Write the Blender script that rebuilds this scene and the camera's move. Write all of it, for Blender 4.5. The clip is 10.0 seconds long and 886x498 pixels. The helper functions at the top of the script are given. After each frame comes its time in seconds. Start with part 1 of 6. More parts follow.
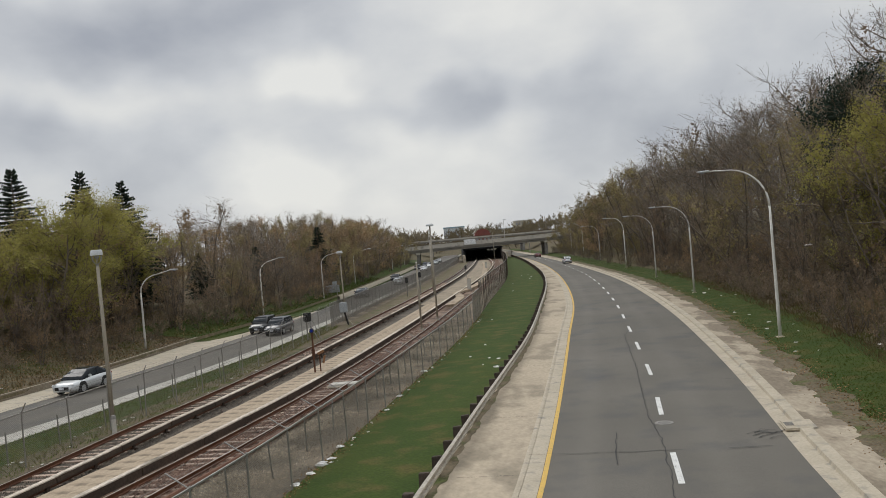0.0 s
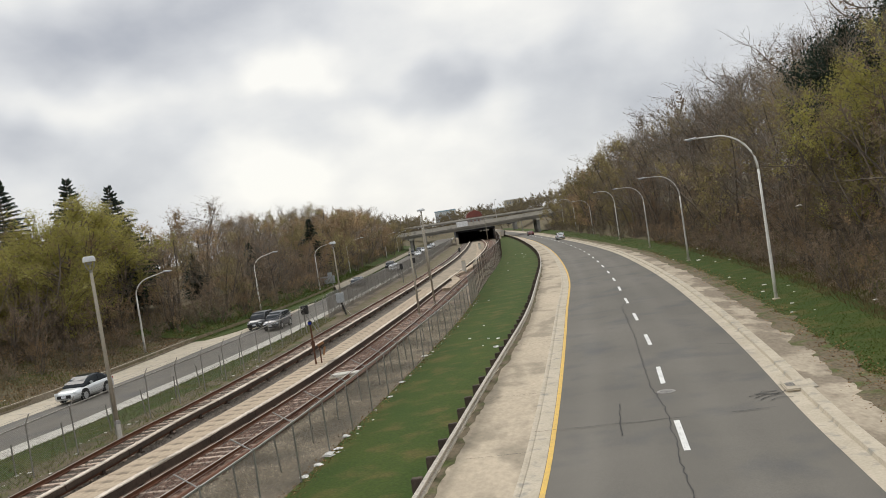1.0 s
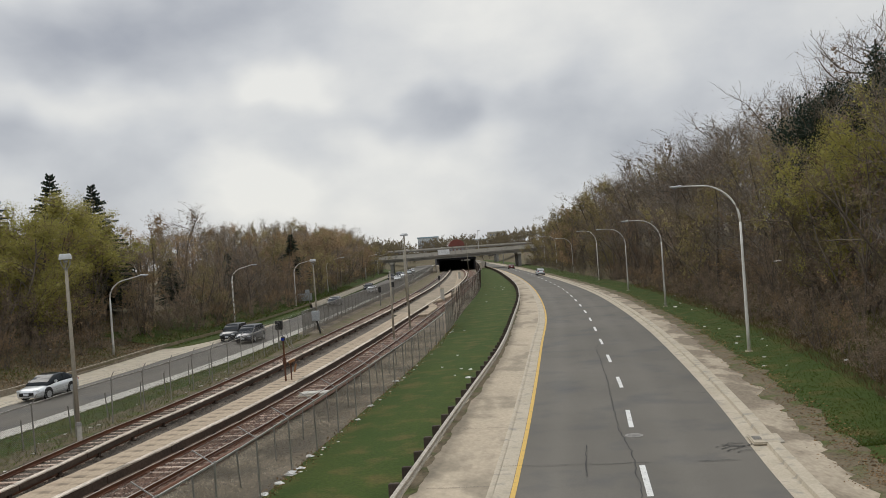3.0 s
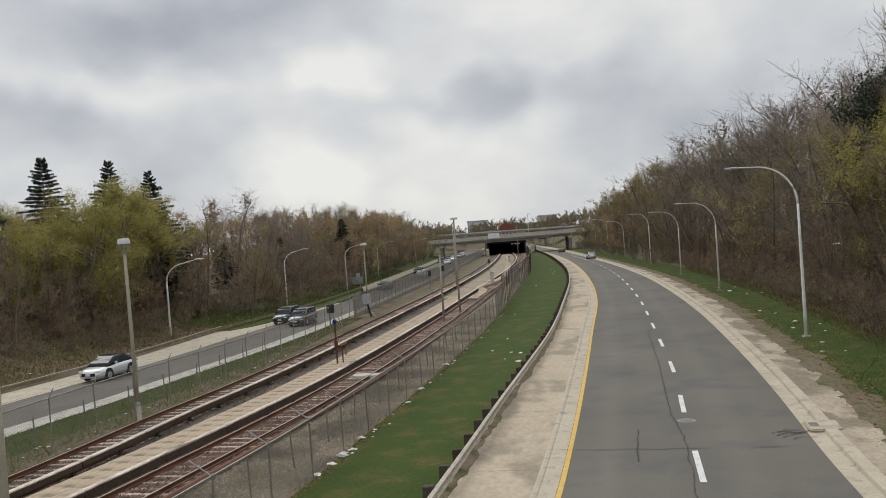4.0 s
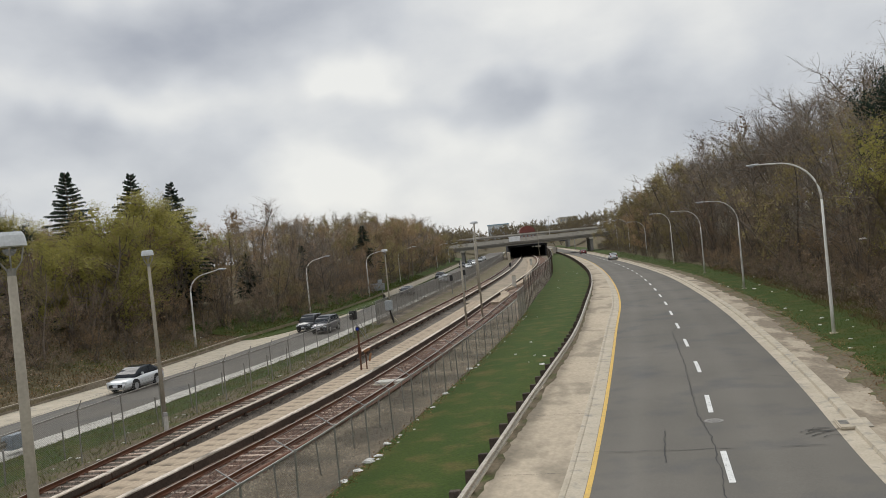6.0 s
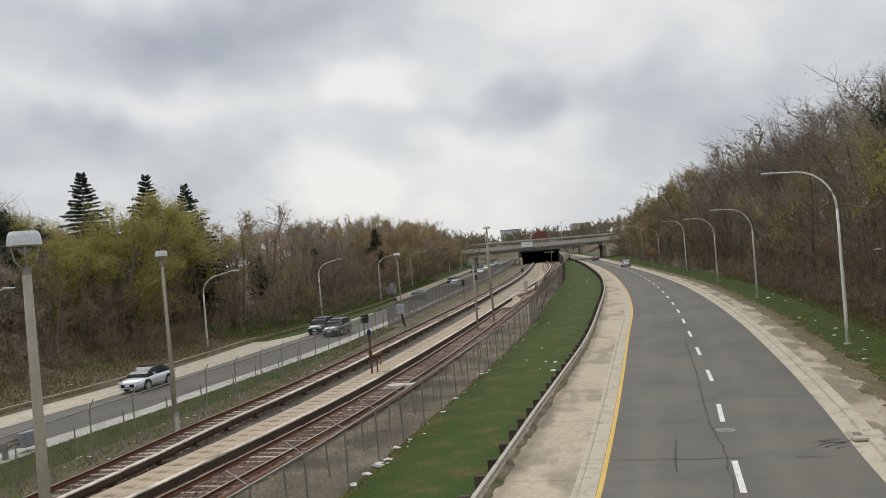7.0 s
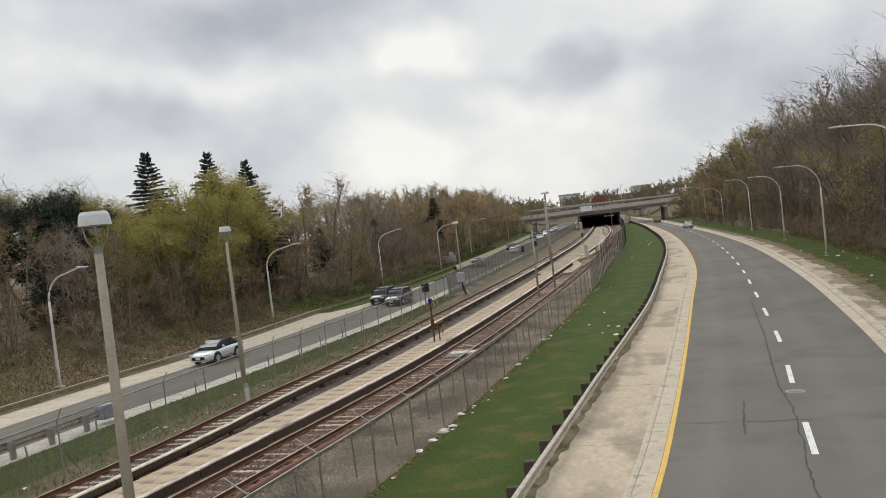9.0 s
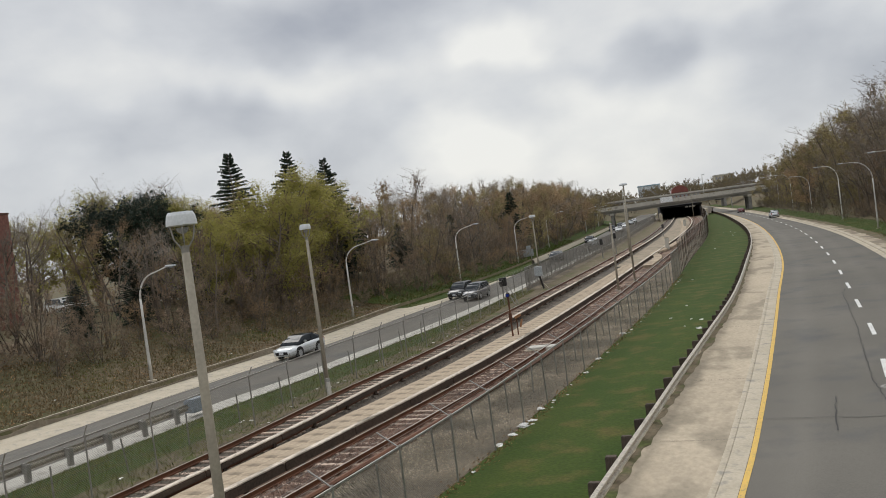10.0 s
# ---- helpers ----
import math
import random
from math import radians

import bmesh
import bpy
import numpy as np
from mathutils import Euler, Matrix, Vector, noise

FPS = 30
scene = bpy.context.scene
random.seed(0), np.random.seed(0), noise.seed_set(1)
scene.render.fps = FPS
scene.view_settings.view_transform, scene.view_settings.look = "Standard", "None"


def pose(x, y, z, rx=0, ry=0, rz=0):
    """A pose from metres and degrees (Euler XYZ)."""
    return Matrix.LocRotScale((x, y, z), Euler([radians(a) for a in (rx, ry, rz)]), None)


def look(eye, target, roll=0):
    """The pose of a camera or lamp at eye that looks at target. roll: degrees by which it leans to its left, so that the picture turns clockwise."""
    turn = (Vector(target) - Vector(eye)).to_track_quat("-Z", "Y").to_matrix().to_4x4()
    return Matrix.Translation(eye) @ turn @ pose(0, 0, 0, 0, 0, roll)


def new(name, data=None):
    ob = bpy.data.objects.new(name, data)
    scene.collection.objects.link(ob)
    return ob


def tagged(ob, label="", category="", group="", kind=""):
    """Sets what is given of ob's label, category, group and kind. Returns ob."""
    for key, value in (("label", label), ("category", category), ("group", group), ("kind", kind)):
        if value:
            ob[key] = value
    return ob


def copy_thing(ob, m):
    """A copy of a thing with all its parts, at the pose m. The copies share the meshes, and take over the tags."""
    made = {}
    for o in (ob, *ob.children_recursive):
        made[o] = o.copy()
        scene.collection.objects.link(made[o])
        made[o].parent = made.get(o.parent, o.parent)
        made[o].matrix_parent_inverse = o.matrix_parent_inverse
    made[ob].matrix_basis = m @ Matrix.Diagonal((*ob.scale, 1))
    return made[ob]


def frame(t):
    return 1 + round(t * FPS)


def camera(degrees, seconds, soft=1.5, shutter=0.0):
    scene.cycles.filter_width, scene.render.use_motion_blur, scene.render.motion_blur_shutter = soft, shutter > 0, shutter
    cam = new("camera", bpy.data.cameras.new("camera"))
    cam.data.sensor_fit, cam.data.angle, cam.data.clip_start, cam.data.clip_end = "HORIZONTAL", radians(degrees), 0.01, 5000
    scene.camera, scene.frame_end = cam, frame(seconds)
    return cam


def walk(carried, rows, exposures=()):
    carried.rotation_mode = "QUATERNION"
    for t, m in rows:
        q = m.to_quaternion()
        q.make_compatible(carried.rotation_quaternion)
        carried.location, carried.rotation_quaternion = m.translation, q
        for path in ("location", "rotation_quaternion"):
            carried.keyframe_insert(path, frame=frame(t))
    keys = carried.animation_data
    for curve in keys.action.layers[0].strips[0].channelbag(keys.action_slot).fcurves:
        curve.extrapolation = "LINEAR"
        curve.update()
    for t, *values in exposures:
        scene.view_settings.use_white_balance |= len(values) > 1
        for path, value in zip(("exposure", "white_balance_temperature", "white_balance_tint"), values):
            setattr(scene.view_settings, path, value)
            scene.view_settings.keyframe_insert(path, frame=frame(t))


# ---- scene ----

# ---- camera: it stands on a bridge, 7.2 m over the road, and is turned by hand ----
EYE = 7.2
cam = camera(55.9, 10.0, soft=0.8)
TURNS = [  # seconds, yaw, pitch, roll
    (0.0, 0.0, -0.45, 4.9), (0.5, 2.345, -1.287, 6.539), (1.0, -0.536, -1.621, 8.579),
    (1.5, -1.488, -0.229, 7.841), (2.0, -0.653, 1.018, 7.043), (3.3, -1.682, -0.532, 3.145),
    (3.5, -0.421, -0.852, 3.54), (4.0, 1.63, -0.772, 4.085), (4.5, 2.171, -0.361, 5.118),
    (5.0, 2.378, -0.3, 5.729), (5.5, 3.006, -0.484, 5.708), (6.8, 3.084, -0.022, 4.955),
    (7.0, 3.91, 0.047, 4.661), (7.5, 7.025, 1.985, 4.08), (8.0, 9.64, 3.673, 3.939),
    (8.5, 9.349, 0.671, 5.704), (9.0, 7.934, -1.768, 6.471), (9.5, 8.483, -0.984, 5.532),
    (10.0, 13.227, -1.5, 7.459)]
walk(cam, [(t, pose(0, 0, EYE, 90 + p, r, y)) for t, y, p, r in TURNS],
     [(0.0, -0.14, 6500, 10), (0.5, -0.05, 6500, 10), (1.0, 0.19, 6650, 10), (1.5, 0.1, 6600, 10), (2.0, -0.1, 6500, 10), (3.5, -0.07, 6550, 10), (5.0, -0.03, 6500, 10),
      (7.0, 0.0, 6500, 10), (7.5, 0.01, 6450, 10), (8.0, -0.27, 6050, 8), (8.5, -0.28, 6150, 9), (9.0, 0.11, 6600, 10), (9.5, 0.19, 6600, 10), (10.0, 0.0, 6520, 10)])

# ---- world: a broken overcast sky ----
world = bpy.data.worlds.new("world")
scene.world = world
world.use_nodes = True
wn, wl = world.node_tree.nodes, world.node_tree.links
wn.clear()


def wmath(op, a, b=0.0, clamp=False):
    n = wn.new("ShaderNodeMath")
    n.operation, n.use_clamp = op, clamp
    for k, v in ((0, a), (1, b)):
        if isinstance(v, (int, float)):
            n.inputs[k].default_value = v
        else:
            wl.new(v, n.inputs[k])
    return n.outputs[0]


def direction(az, el):
    a, e = radians(az), radians(el)
    return Vector((math.sin(a) * math.cos(e), math.cos(a) * math.cos(e), math.sin(e)))


coords = wn.new("ShaderNodeTexCoord").outputs["Generated"]
split = wn.new("ShaderNodeSeparateXYZ")
wl.new(coords, split.inputs[0])

# the clouds lie in a flat layer, so their texture is squeezed towards the horizon
squeeze = wn.new("ShaderNodeMapping")
squeeze.inputs["Scale"].default_value = (1.0, 1.0, 1.7)
wl.new(coords, squeeze.inputs[0])


def cloud_noise(scale, detail, rough, shift, warp=0.6):
    n = wn.new("ShaderNodeTexNoise")
    n.inputs["Scale"].default_value, n.inputs["Detail"].default_value = scale, detail
    n.inputs["Roughness"].default_value, n.inputs["Distortion"].default_value = rough, warp
    m = wn.new("ShaderNodeMapping")
    m.inputs["Location"].default_value = shift
    wl.new(squeeze.outputs[0], m.inputs[0])
    wl.new(m.outputs[0], n.inputs["Vector"])
    return n.outputs["Fac"]


big = cloud_noise(3.4, 3.0, 0.45, (3.1, 0.4, 1.7), 0.15)
fine = cloud_noise(8.0, 5.0, 0.52, (0.2, 5.0, 2.0), 0.1)
wander = wn.new("ShaderNodeTexNoise")
wander.inputs["Scale"].default_value, wander.inputs["Detail"].default_value = 8.0, 2.5
wl.new(coords, wander.inputs["Vector"])
bent = wn.new("ShaderNodeVectorMath")
bent.operation = "MULTIPLY_ADD"
wl.new(wander.outputs["Color"], bent.inputs[0])
bent.inputs[1].default_value, bent.inputs[2].default_value = (0.16, 0.16, 0.12), (-0.08, -0.08, -0.06)
bent2 = wn.new("ShaderNodeVectorMath")
wl.new(coords, bent2.inputs[0])
wl.new(bent.outputs[0], bent2.inputs[1])
cover = wmath("ADD", wmath("MULTIPLY", wmath("SUBTRACT", big, 0.5), 0.95), wmath("MULTIPLY", wmath("SUBTRACT", fine, 0.5), 0.75))
# banks of cloud: azimuth, elevation, half width, half height (degrees), lighter (+) or darker (-)
for az, el, w, h, gain in ((-20, 15.6, 14, 3.4, -0.40), (-29, 8.5, 9, 2.6, -0.22), (-17, 6.6, 5, 3.0, -0.26), (1.6, 9.3, 6, 1.8, -0.42), (-26, 20, 14, 2.5, 0.2),
                           (12, 8, 8, 4, -0.2), (19, 10, 8, 4, -0.08), (-7.5, 11.6, 3.6, 1.5, 0.40), (-11.5, 5.0, 5, 2.6, 0.40), (-4, 3.5, 12, 3.0, 0.14),
                           (-3, 7.0, 5, 2.5, 0.14), (18, 16, 18, 6, 0.30), (-2, 17, 8, 3, 0.16), (8, 13, 9, 3, 0.14), (5, 8.0, 2.2, 2.6, 0.3), (-24, 11.2, 8, 1.6, 0.3), (-35, 12, 6, 4, 0.2), (-9, 17.5, 5, 2, -0.16)):
    d = direction(az, el)
    off = wn.new("ShaderNodeVectorMath")
    off.operation = "SUBTRACT"
    wl.new(bent2.outputs[0], off.inputs[0])
    off.inputs[1].default_value = d
    size = wn.new("ShaderNodeVectorMath")
    size.operation = "MULTIPLY"
    wl.new(off.outputs[0], size.inputs[0])
    size.inputs[1].default_value = (1 / radians(w), 1 / radians(w), 1 / radians(h))
    far = wn.new("ShaderNodeVectorMath")
    far.operation = "LENGTH"
    wl.new(size.outputs[0], far.inputs[0])
    ease = wn.new("ShaderNodeMapRange")
    ease.interpolation_type = "SMOOTHERSTEP"
    wl.new(far.outputs["Value"], ease.inputs["Value"])
    for key, v in (("From Min", 0.0), ("From Max", 1.5), ("To Min", gain), ("To Max", 0.0)):
        ease.inputs[key].default_value = v
    cover = wmath("ADD", cover, ease.outputs[0])
tone = wn.new("ShaderNodeValToRGB")
tone.color_ramp.elements[0].position, tone.color_ramp.elements[0].color = 0.0, (0.40, 0.425, 0.475, 1)
tone.color_ramp.elements[1].position, tone.color_ramp.elements[1].color = 1.0, (0.86, 0.86, 0.83, 1)
mid = tone.color_ramp.elements.new(0.5)
mid.color = (0.625, 0.645, 0.67, 1)
wl.new(wmath("ADD", cover, 0.56, True), tone.inputs[0])
# an overcast sky is brighter overhead than at the horizon
lift = wn.new("ShaderNodeMapRange")
wl.new(split.outputs["Z"], lift.inputs["Value"])
for key, v in (("From Min", 0.3), ("From Max", 1.0), ("To Min", 1.0), ("To Max", 1.9)):
    lift.inputs[key].default_value = v
sky = wn.new("ShaderNodeTexSky")
sky.sky_type, sky.sun_disc = "NISHITA", False
sky.sun_elevation, sky.sun_rotation = radians(48), radians(-35)
clouds = wn.new("ShaderNodeBackground")
wl.new(tone.outputs["Color"], clouds.inputs["Color"])
wl.new(lift.outputs[0], clouds.inputs["Strength"])
clear = wn.new("ShaderNodeBackground")
clear.inputs["Strength"].default_value = 0.1
wl.new(sky.outputs[0], clear.inputs["Color"])
both = wn.new("ShaderNodeMixShader")
both.inputs[0].default_value = 0.95
wl.new(clear.outputs[0], both.inputs[1])
wl.new(clouds.outputs[0], both.inputs[2])
out = wn.new("ShaderNodeOutputWorld")
wl.new(both.outputs[0], out.inputs["Surface"])

sun = new("sun", bpy.data.lights.new("sun", "SUN"))
sun.data.energy, sun.data.angle, sun.data.color = 0.9, radians(25), (1.0, 0.96, 0.9)
sun.matrix_world = look(direction(-35, 48) * 100, (0, 0, 0))


# ---- materials ----
def mat(name, c1, c2, s1=0.5, s2=14.0, rough=0.85, bump=0.25, metal=0.0, spread=0.35, c3=None, s3=3.0, t3=(0.55, 0.7), stretch=(1, 1, 1), island=False, solo=0.0):
    """Two tones in large patches, fine grain in tone and relief, and where c3 is given, stains of a third tone."""
    m = bpy.data.materials.new(name)
    m.use_nodes = True
    n, l = m.node_tree.nodes, m.node_tree.links
    b = n["Principled BSDF"]
    b.inputs["Roughness"].default_value, b.inputs["Metallic"].default_value = rough, metal
    b.inputs["Specular IOR Level"].default_value = 0.3
    tc = n.new("ShaderNodeTexCoord")
    mp = n.new("ShaderNodeMapping")
    mp.inputs["Scale"].default_value = stretch
    l.new(tc.outputs["Object"], mp.inputs[0])

    def tex(scale, detail=4.0, shift=0.0):
        t = n.new("ShaderNodeTexNoise")
        t.inputs["Scale"].default_value, t.inputs["Detail"].default_value = scale, detail
        l.new(mp.outputs[0], t.inputs["Vector"])
        return t.outputs["Fac"]

    def mixed(fac, a, c, mode="MIX"):
        x = n.new("ShaderNodeMix")
        x.data_type, x.blend_type = "RGBA", mode
        for k, v in ((0, fac), (6, a), (7, c)):
            if isinstance(v, (int, float)):
                x.inputs[k].default_value = v
            elif isinstance(v, tuple):
                x.inputs[k].default_value = (*v, 1)
            else:
                l.new(v, x.inputs[k])
        return x.outputs[2]

    def ranged(v, a, c, lo=0.0, hi=1.0):
        x = n.new("ShaderNodeMapRange")
        l.new(v, x.inputs[0])
        for k, w in enumerate((a, c, lo, hi)):
            x.inputs[k + 1].default_value = w
        return x.outputs[0]

    grain = tex(s2)
    col = mixed(ranged(tex(s1), 0.35, 0.65), c1, c2)
    if c3:
        col = mixed(ranged(tex(s3, 6.0), *t3), col, c3)
    level = ranged(grain, 0.25, 0.75, 1 - spread, 1 + spread)
    if island or solo:
        g = n.new("ShaderNodeNewGeometry").outputs["Random Per Island"] if island else n.new("ShaderNodeObjectInfo").outputs["Random"]
        x = n.new("ShaderNodeMath")
        x.operation = "MULTIPLY"
        l.new(ranged(g, 0, 1, 1 - (solo or 0.4), 1 + (solo or 0.4)), x.inputs[0])
        l.new(level, x.inputs[1])
        level = x.outputs[0]
    grey = n.new("ShaderNodeCombineColor")
    for k in range(3):
        l.new(level, grey.inputs[k])
    l.new(mixed(1.0, col, grey.outputs[0], "MULTIPLY"), b.inputs["Base Color"])
    if bump:
        r = n.new("ShaderNodeBump")
        r.inputs["Strength"].default_value, r.inputs["Distance"].default_value = bump, 0.02
        l.new(grain, r.inputs["Height"])
        l.new(r.outputs[0], b.inputs["Normal"])
    return m


ASPHALT = mat("asphalt", (0.132, 0.123, 0.108), (0.160, 0.148, 0.130), 0.12, 30, 0.9, 0.3, c3=(0.10, 0.10, 0.10), s3=0.35, t3=(0.52, 0.75), spread=0.16)
lanes = ASPHALT.node_tree
across = lanes.nodes.new("ShaderNodeAttribute")
across.attribute_name = "across"
wear = lanes.nodes.new("ShaderNodeValToRGB")
wear.color_ramp.interpolation = "B_SPLINE"
for k, (at, v) in enumerate(((0.0, 0.96), (0.10, 0.98), (0.17, 1.14), (0.25, 0.92), (0.36, 1.03), (0.47, 0.93), (0.60, 1.0), (0.68, 1.12), (0.78, 0.92), (0.88, 1.02), (1.0, 0.9))):
    e = wear.color_ramp.elements[k] if k < 2 else wear.color_ramp.elements.new(at)
    e.position, e.color = at, (v * 0.5, v * 0.5, v * 0.49, 1)
lanes.links.new(across.outputs["Fac"], wear.inputs[0])
worn = lanes.nodes.new("ShaderNodeMix")
worn.data_type, worn.blend_type = "RGBA", "MULTIPLY"
worn.inputs[0].default_value = 1.0
double = lanes.nodes.new("ShaderNodeVectorMath")
double.operation = "SCALE"
double.inputs["Scale"].default_value = 2.0
lanes.links.new(wear.outputs[0], double.inputs[0])
paint_in = lanes.nodes["Principled BSDF"].inputs["Base Color"].links[0].from_socket
lanes.links.new(paint_in, worn.inputs[6])
lanes.links.new(double.outputs[0], worn.inputs[7])
lanes.links.new(worn.outputs[2], lanes.nodes["Principled BSDF"].inputs["Base Color"])
CONCRETE = mat("shoulder_concrete", (0.475, 0.40, 0.30), (0.40, 0.335, 0.25), 0.4, 7, 0.9, 0.3, c3=(0.30, 0.255, 0.19), s3=0.42, t3=(0.5, 0.58), spread=0.14, stretch=(1, 0.55, 1))
BROKEN = mat("broken_concrete", (0.44, 0.375, 0.285), (0.36, 0.305, 0.23), 0.5, 8, 0.95, 0.4, c3=(0.235, 0.195, 0.145), s3=0.55, t3=(0.47, 0.54), spread=0.2, stretch=(1, 0.5, 1))
KERB = mat("kerb_concrete", (0.49, 0.43, 0.335), (0.42, 0.365, 0.28), 0.8, 12, 0.85, 0.25, c3=(0.30, 0.28, 0.24), s3=2.0, spread=0.12)
PALE = mat("pale_concrete", (0.52, 0.50, 0.45), (0.45, 0.43, 0.38), 0.6, 8, 0.85, 0.2, c3=(0.33, 0.31, 0.27), s3=1.3, spread=0.12)
YELLOW = mat("yellow_road_paint", (0.66, 0.43, 0.10), (0.58, 0.38, 0.11), 2, 25, 0.7, 0.1, c3=(0.35, 0.27, 0.12), s3=7, t3=(0.6, 0.7), spread=0.15)
WHITE = mat("white_road_paint", (0.72, 0.72, 0.69), (0.62, 0.62, 0.6), 2, 25, 0.7, 0.1, c3=(0.3, 0.3, 0.29), s3=9, t3=(0.6, 0.72), spread=0.12)
EARTH = mat("leaf_litter", (0.115, 0.085, 0.05), (0.085, 0.08, 0.035), 0.18, 5, 0.95, 0.6, c3=(0.16, 0.125, 0.08), s3=1.5, t3=(0.5, 0.7), spread=0.4)
GRASS = mat("grass", (0.031, 0.058, 0.004), (0.046, 0.067, 0.006), 0.35, 11, 0.95, 0.6, c3=(0.10, 0.080, 0.022), s3=0.7, t3=(0.52, 0.76), spread=0.3)
BALLAST = mat("ballast", (0.235, 0.19, 0.138), (0.17, 0.135, 0.095), 0.5, 13, 0.95, 0.9, c3=(0.12, 0.10, 0.075), s3=0.3, t3=(0.46, 0.6), spread=0.5)
RUSTY = mat("rusty_ballast", (0.20, 0.115, 0.08), (0.15, 0.10, 0.075), 0.5, 13, 0.95, 0.9, c3=(0.10, 0.065, 0.045), s3=1.1, t3=(0.5, 0.7), spread=0.5)
DARKBALLAST = mat("dark_ballast", (0.125, 0.105, 0.085), (0.085, 0.072, 0.06), 0.6, 13, 0.95, 0.9, c3=(0.19, 0.16, 0.125), s3=0.8, t3=(0.52, 0.68), spread=0.45)
RAIL = mat("rusty_rail", (0.17, 0.075, 0.04), (0.12, 0.055, 0.033), 1, 25, 0.6, 0.2, metal=0.3)
RAILTOP = mat("worn_rail_head", (0.42, 0.38, 0.34), (0.34, 0.29, 0.25), 1, 25, 0.35, 0.1, metal=0.7)
TIE = mat("wooden_tie", (0.46, 0.355, 0.285), (0.27, 0.20, 0.155), 1.5, 20, 0.9, 0.4, solo=0.4)
BOARD = mat("weathered_cover_board", (0.62, 0.55, 0.465), (0.50, 0.43, 0.355), 0.5, 9, 0.85, 0.2, c3=(0.22, 0.19, 0.15), s3=1.2, t3=(0.55, 0.68), stretch=(1, 0.4, 1))
BLACKENED = mat("blackened_wood", (0.06, 0.044, 0.034), (0.085, 0.06, 0.045), 0.8, 12, 0.9, 0.3)
SLAB = mat("walkway_slab", (0.43, 0.345, 0.25), (0.355, 0.28, 0.2), 0.7, 10, 0.9, 0.3, c3=(0.20, 0.16, 0.115), s3=1.3, t3=(0.5, 0.66), solo=0.05, spread=0.2)
STEEL = mat("galvanised_steel", (0.36, 0.35, 0.325), (0.28, 0.27, 0.25), 3, 30, 0.45, 0.05, metal=0.6, spread=0.15)
MESHWIRE = mat("fence_wire", (0.25, 0.24, 0.22), (0.19, 0.18, 0.165), 1, 20, 0.5, 0, metal=0.4, spread=0.15)
POST = mat("creosoted_post", (0.085, 0.065, 0.05), (0.06, 0.048, 0.04), 2, 18, 0.9, 0.4, solo=0.25, stretch=(4, 4, 0.6))
BEAM = mat("guard_rail_steel", (0.50, 0.455, 0.385), (0.42, 0.38, 0.32), 0.8, 14, 0.5, 0.1, metal=0.35, c3=(0.30, 0.25, 0.2), s3=2.5, t3=(0.6, 0.72))
LAMPWHITE = mat("white_lamp_paint", (0.76, 0.75, 0.71), (0.68, 0.67, 0.63), 1.2, 15, 0.5, 0.05, spread=0.08)
LAMPGREY = mat("painted_lamp_pole", (0.58, 0.565, 0.53), (0.48, 0.465, 0.44), 1.2, 15, 0.5, 0.05, metal=0.25, spread=0.12)
POLECONC = mat("concrete_pole", (0.35, 0.315, 0.25), (0.29, 0.26, 0.21), 1.5, 16, 0.85, 0.2, spread=0.12)
HOUSING = mat("lamp_housing", (0.62, 0.64, 0.65), (0.52, 0.54, 0.55), 4, 25, 0.45, 0.03, spread=0.1)
LENS = mat("lamp_lens", (0.33, 0.34, 0.35), (0.25, 0.26, 0.27), 6, 30, 0.15, 0)
BRIDGE = mat("bridge_concrete", (0.53, 0.50, 0.44), (0.45, 0.42, 0.37), 0.15, 2.5, 0.9, 0.2, c3=(0.24, 0.225, 0.2), s3=0.5, t3=(0.54, 0.7), spread=0.12)
GIRDER = mat("bridge_girder", (0.25, 0.235, 0.205), (0.20, 0.19, 0.17), 0.2, 3, 0.85, 0.15, spread=0.15)
TUNNEL = mat("tunnel_lining", (0.035, 0.035, 0.04), (0.025, 0.025, 0.03), 0.3, 4, 0.95, 0.1)
PIER = mat("pier_concrete", (0.27, 0.26, 0.24), (0.21, 0.20, 0.185), 0.5, 4, 0.9, 0.2)
CRACK = mat("crack_sealant", (0.045, 0.044, 0.043), (0.06, 0.058, 0.056), 3, 20, 0.8, 0.1)
LITTER = mat("white_litter", (0.72, 0.71, 0.68), (0.6, 0.59, 0.55), 5, 30, 0.7, 0.1, solo=0.2)
BARK = mat("grey_bark", (0.165, 0.135, 0.108), (0.12, 0.098, 0.078), 0.7, 9, 0.9, 0.4, spread=0.3, solo=0.25)
TWIG = mat("bare_twigs", (0.26, 0.20, 0.135), (0.20, 0.15, 0.10), 0.4, 6, 0.9, 0, spread=0.25, solo=0.25)
TWIGGREY = mat("grey_twigs", (0.245, 0.22, 0.19), (0.19, 0.165, 0.135), 0.4, 6, 0.9, 0, spread=0.25, solo=0.25)
# brown dirt plus the wall face's shade, both put into this colour
WALLFACE = mat("dirty_shaded_wall_face", (0.24, 0.205, 0.155), (0.18, 0.15, 0.11), 0.5, 7, 0.95, 0.3, spread=0.25)
DIRT = mat("trodden_dirt", (0.17, 0.135, 0.09), (0.13, 0.105, 0.065), 0.5, 8, 0.95, 0.5, c3=(0.085, 0.10, 0.03), s3=0.9, t3=(0.5, 0.65), spread=0.35)
FARBUD = mat("hazy_buds", (0.215, 0.175, 0.095), (0.17, 0.14, 0.085), 0.05, 1.0, 0.9, 0, spread=0.3)
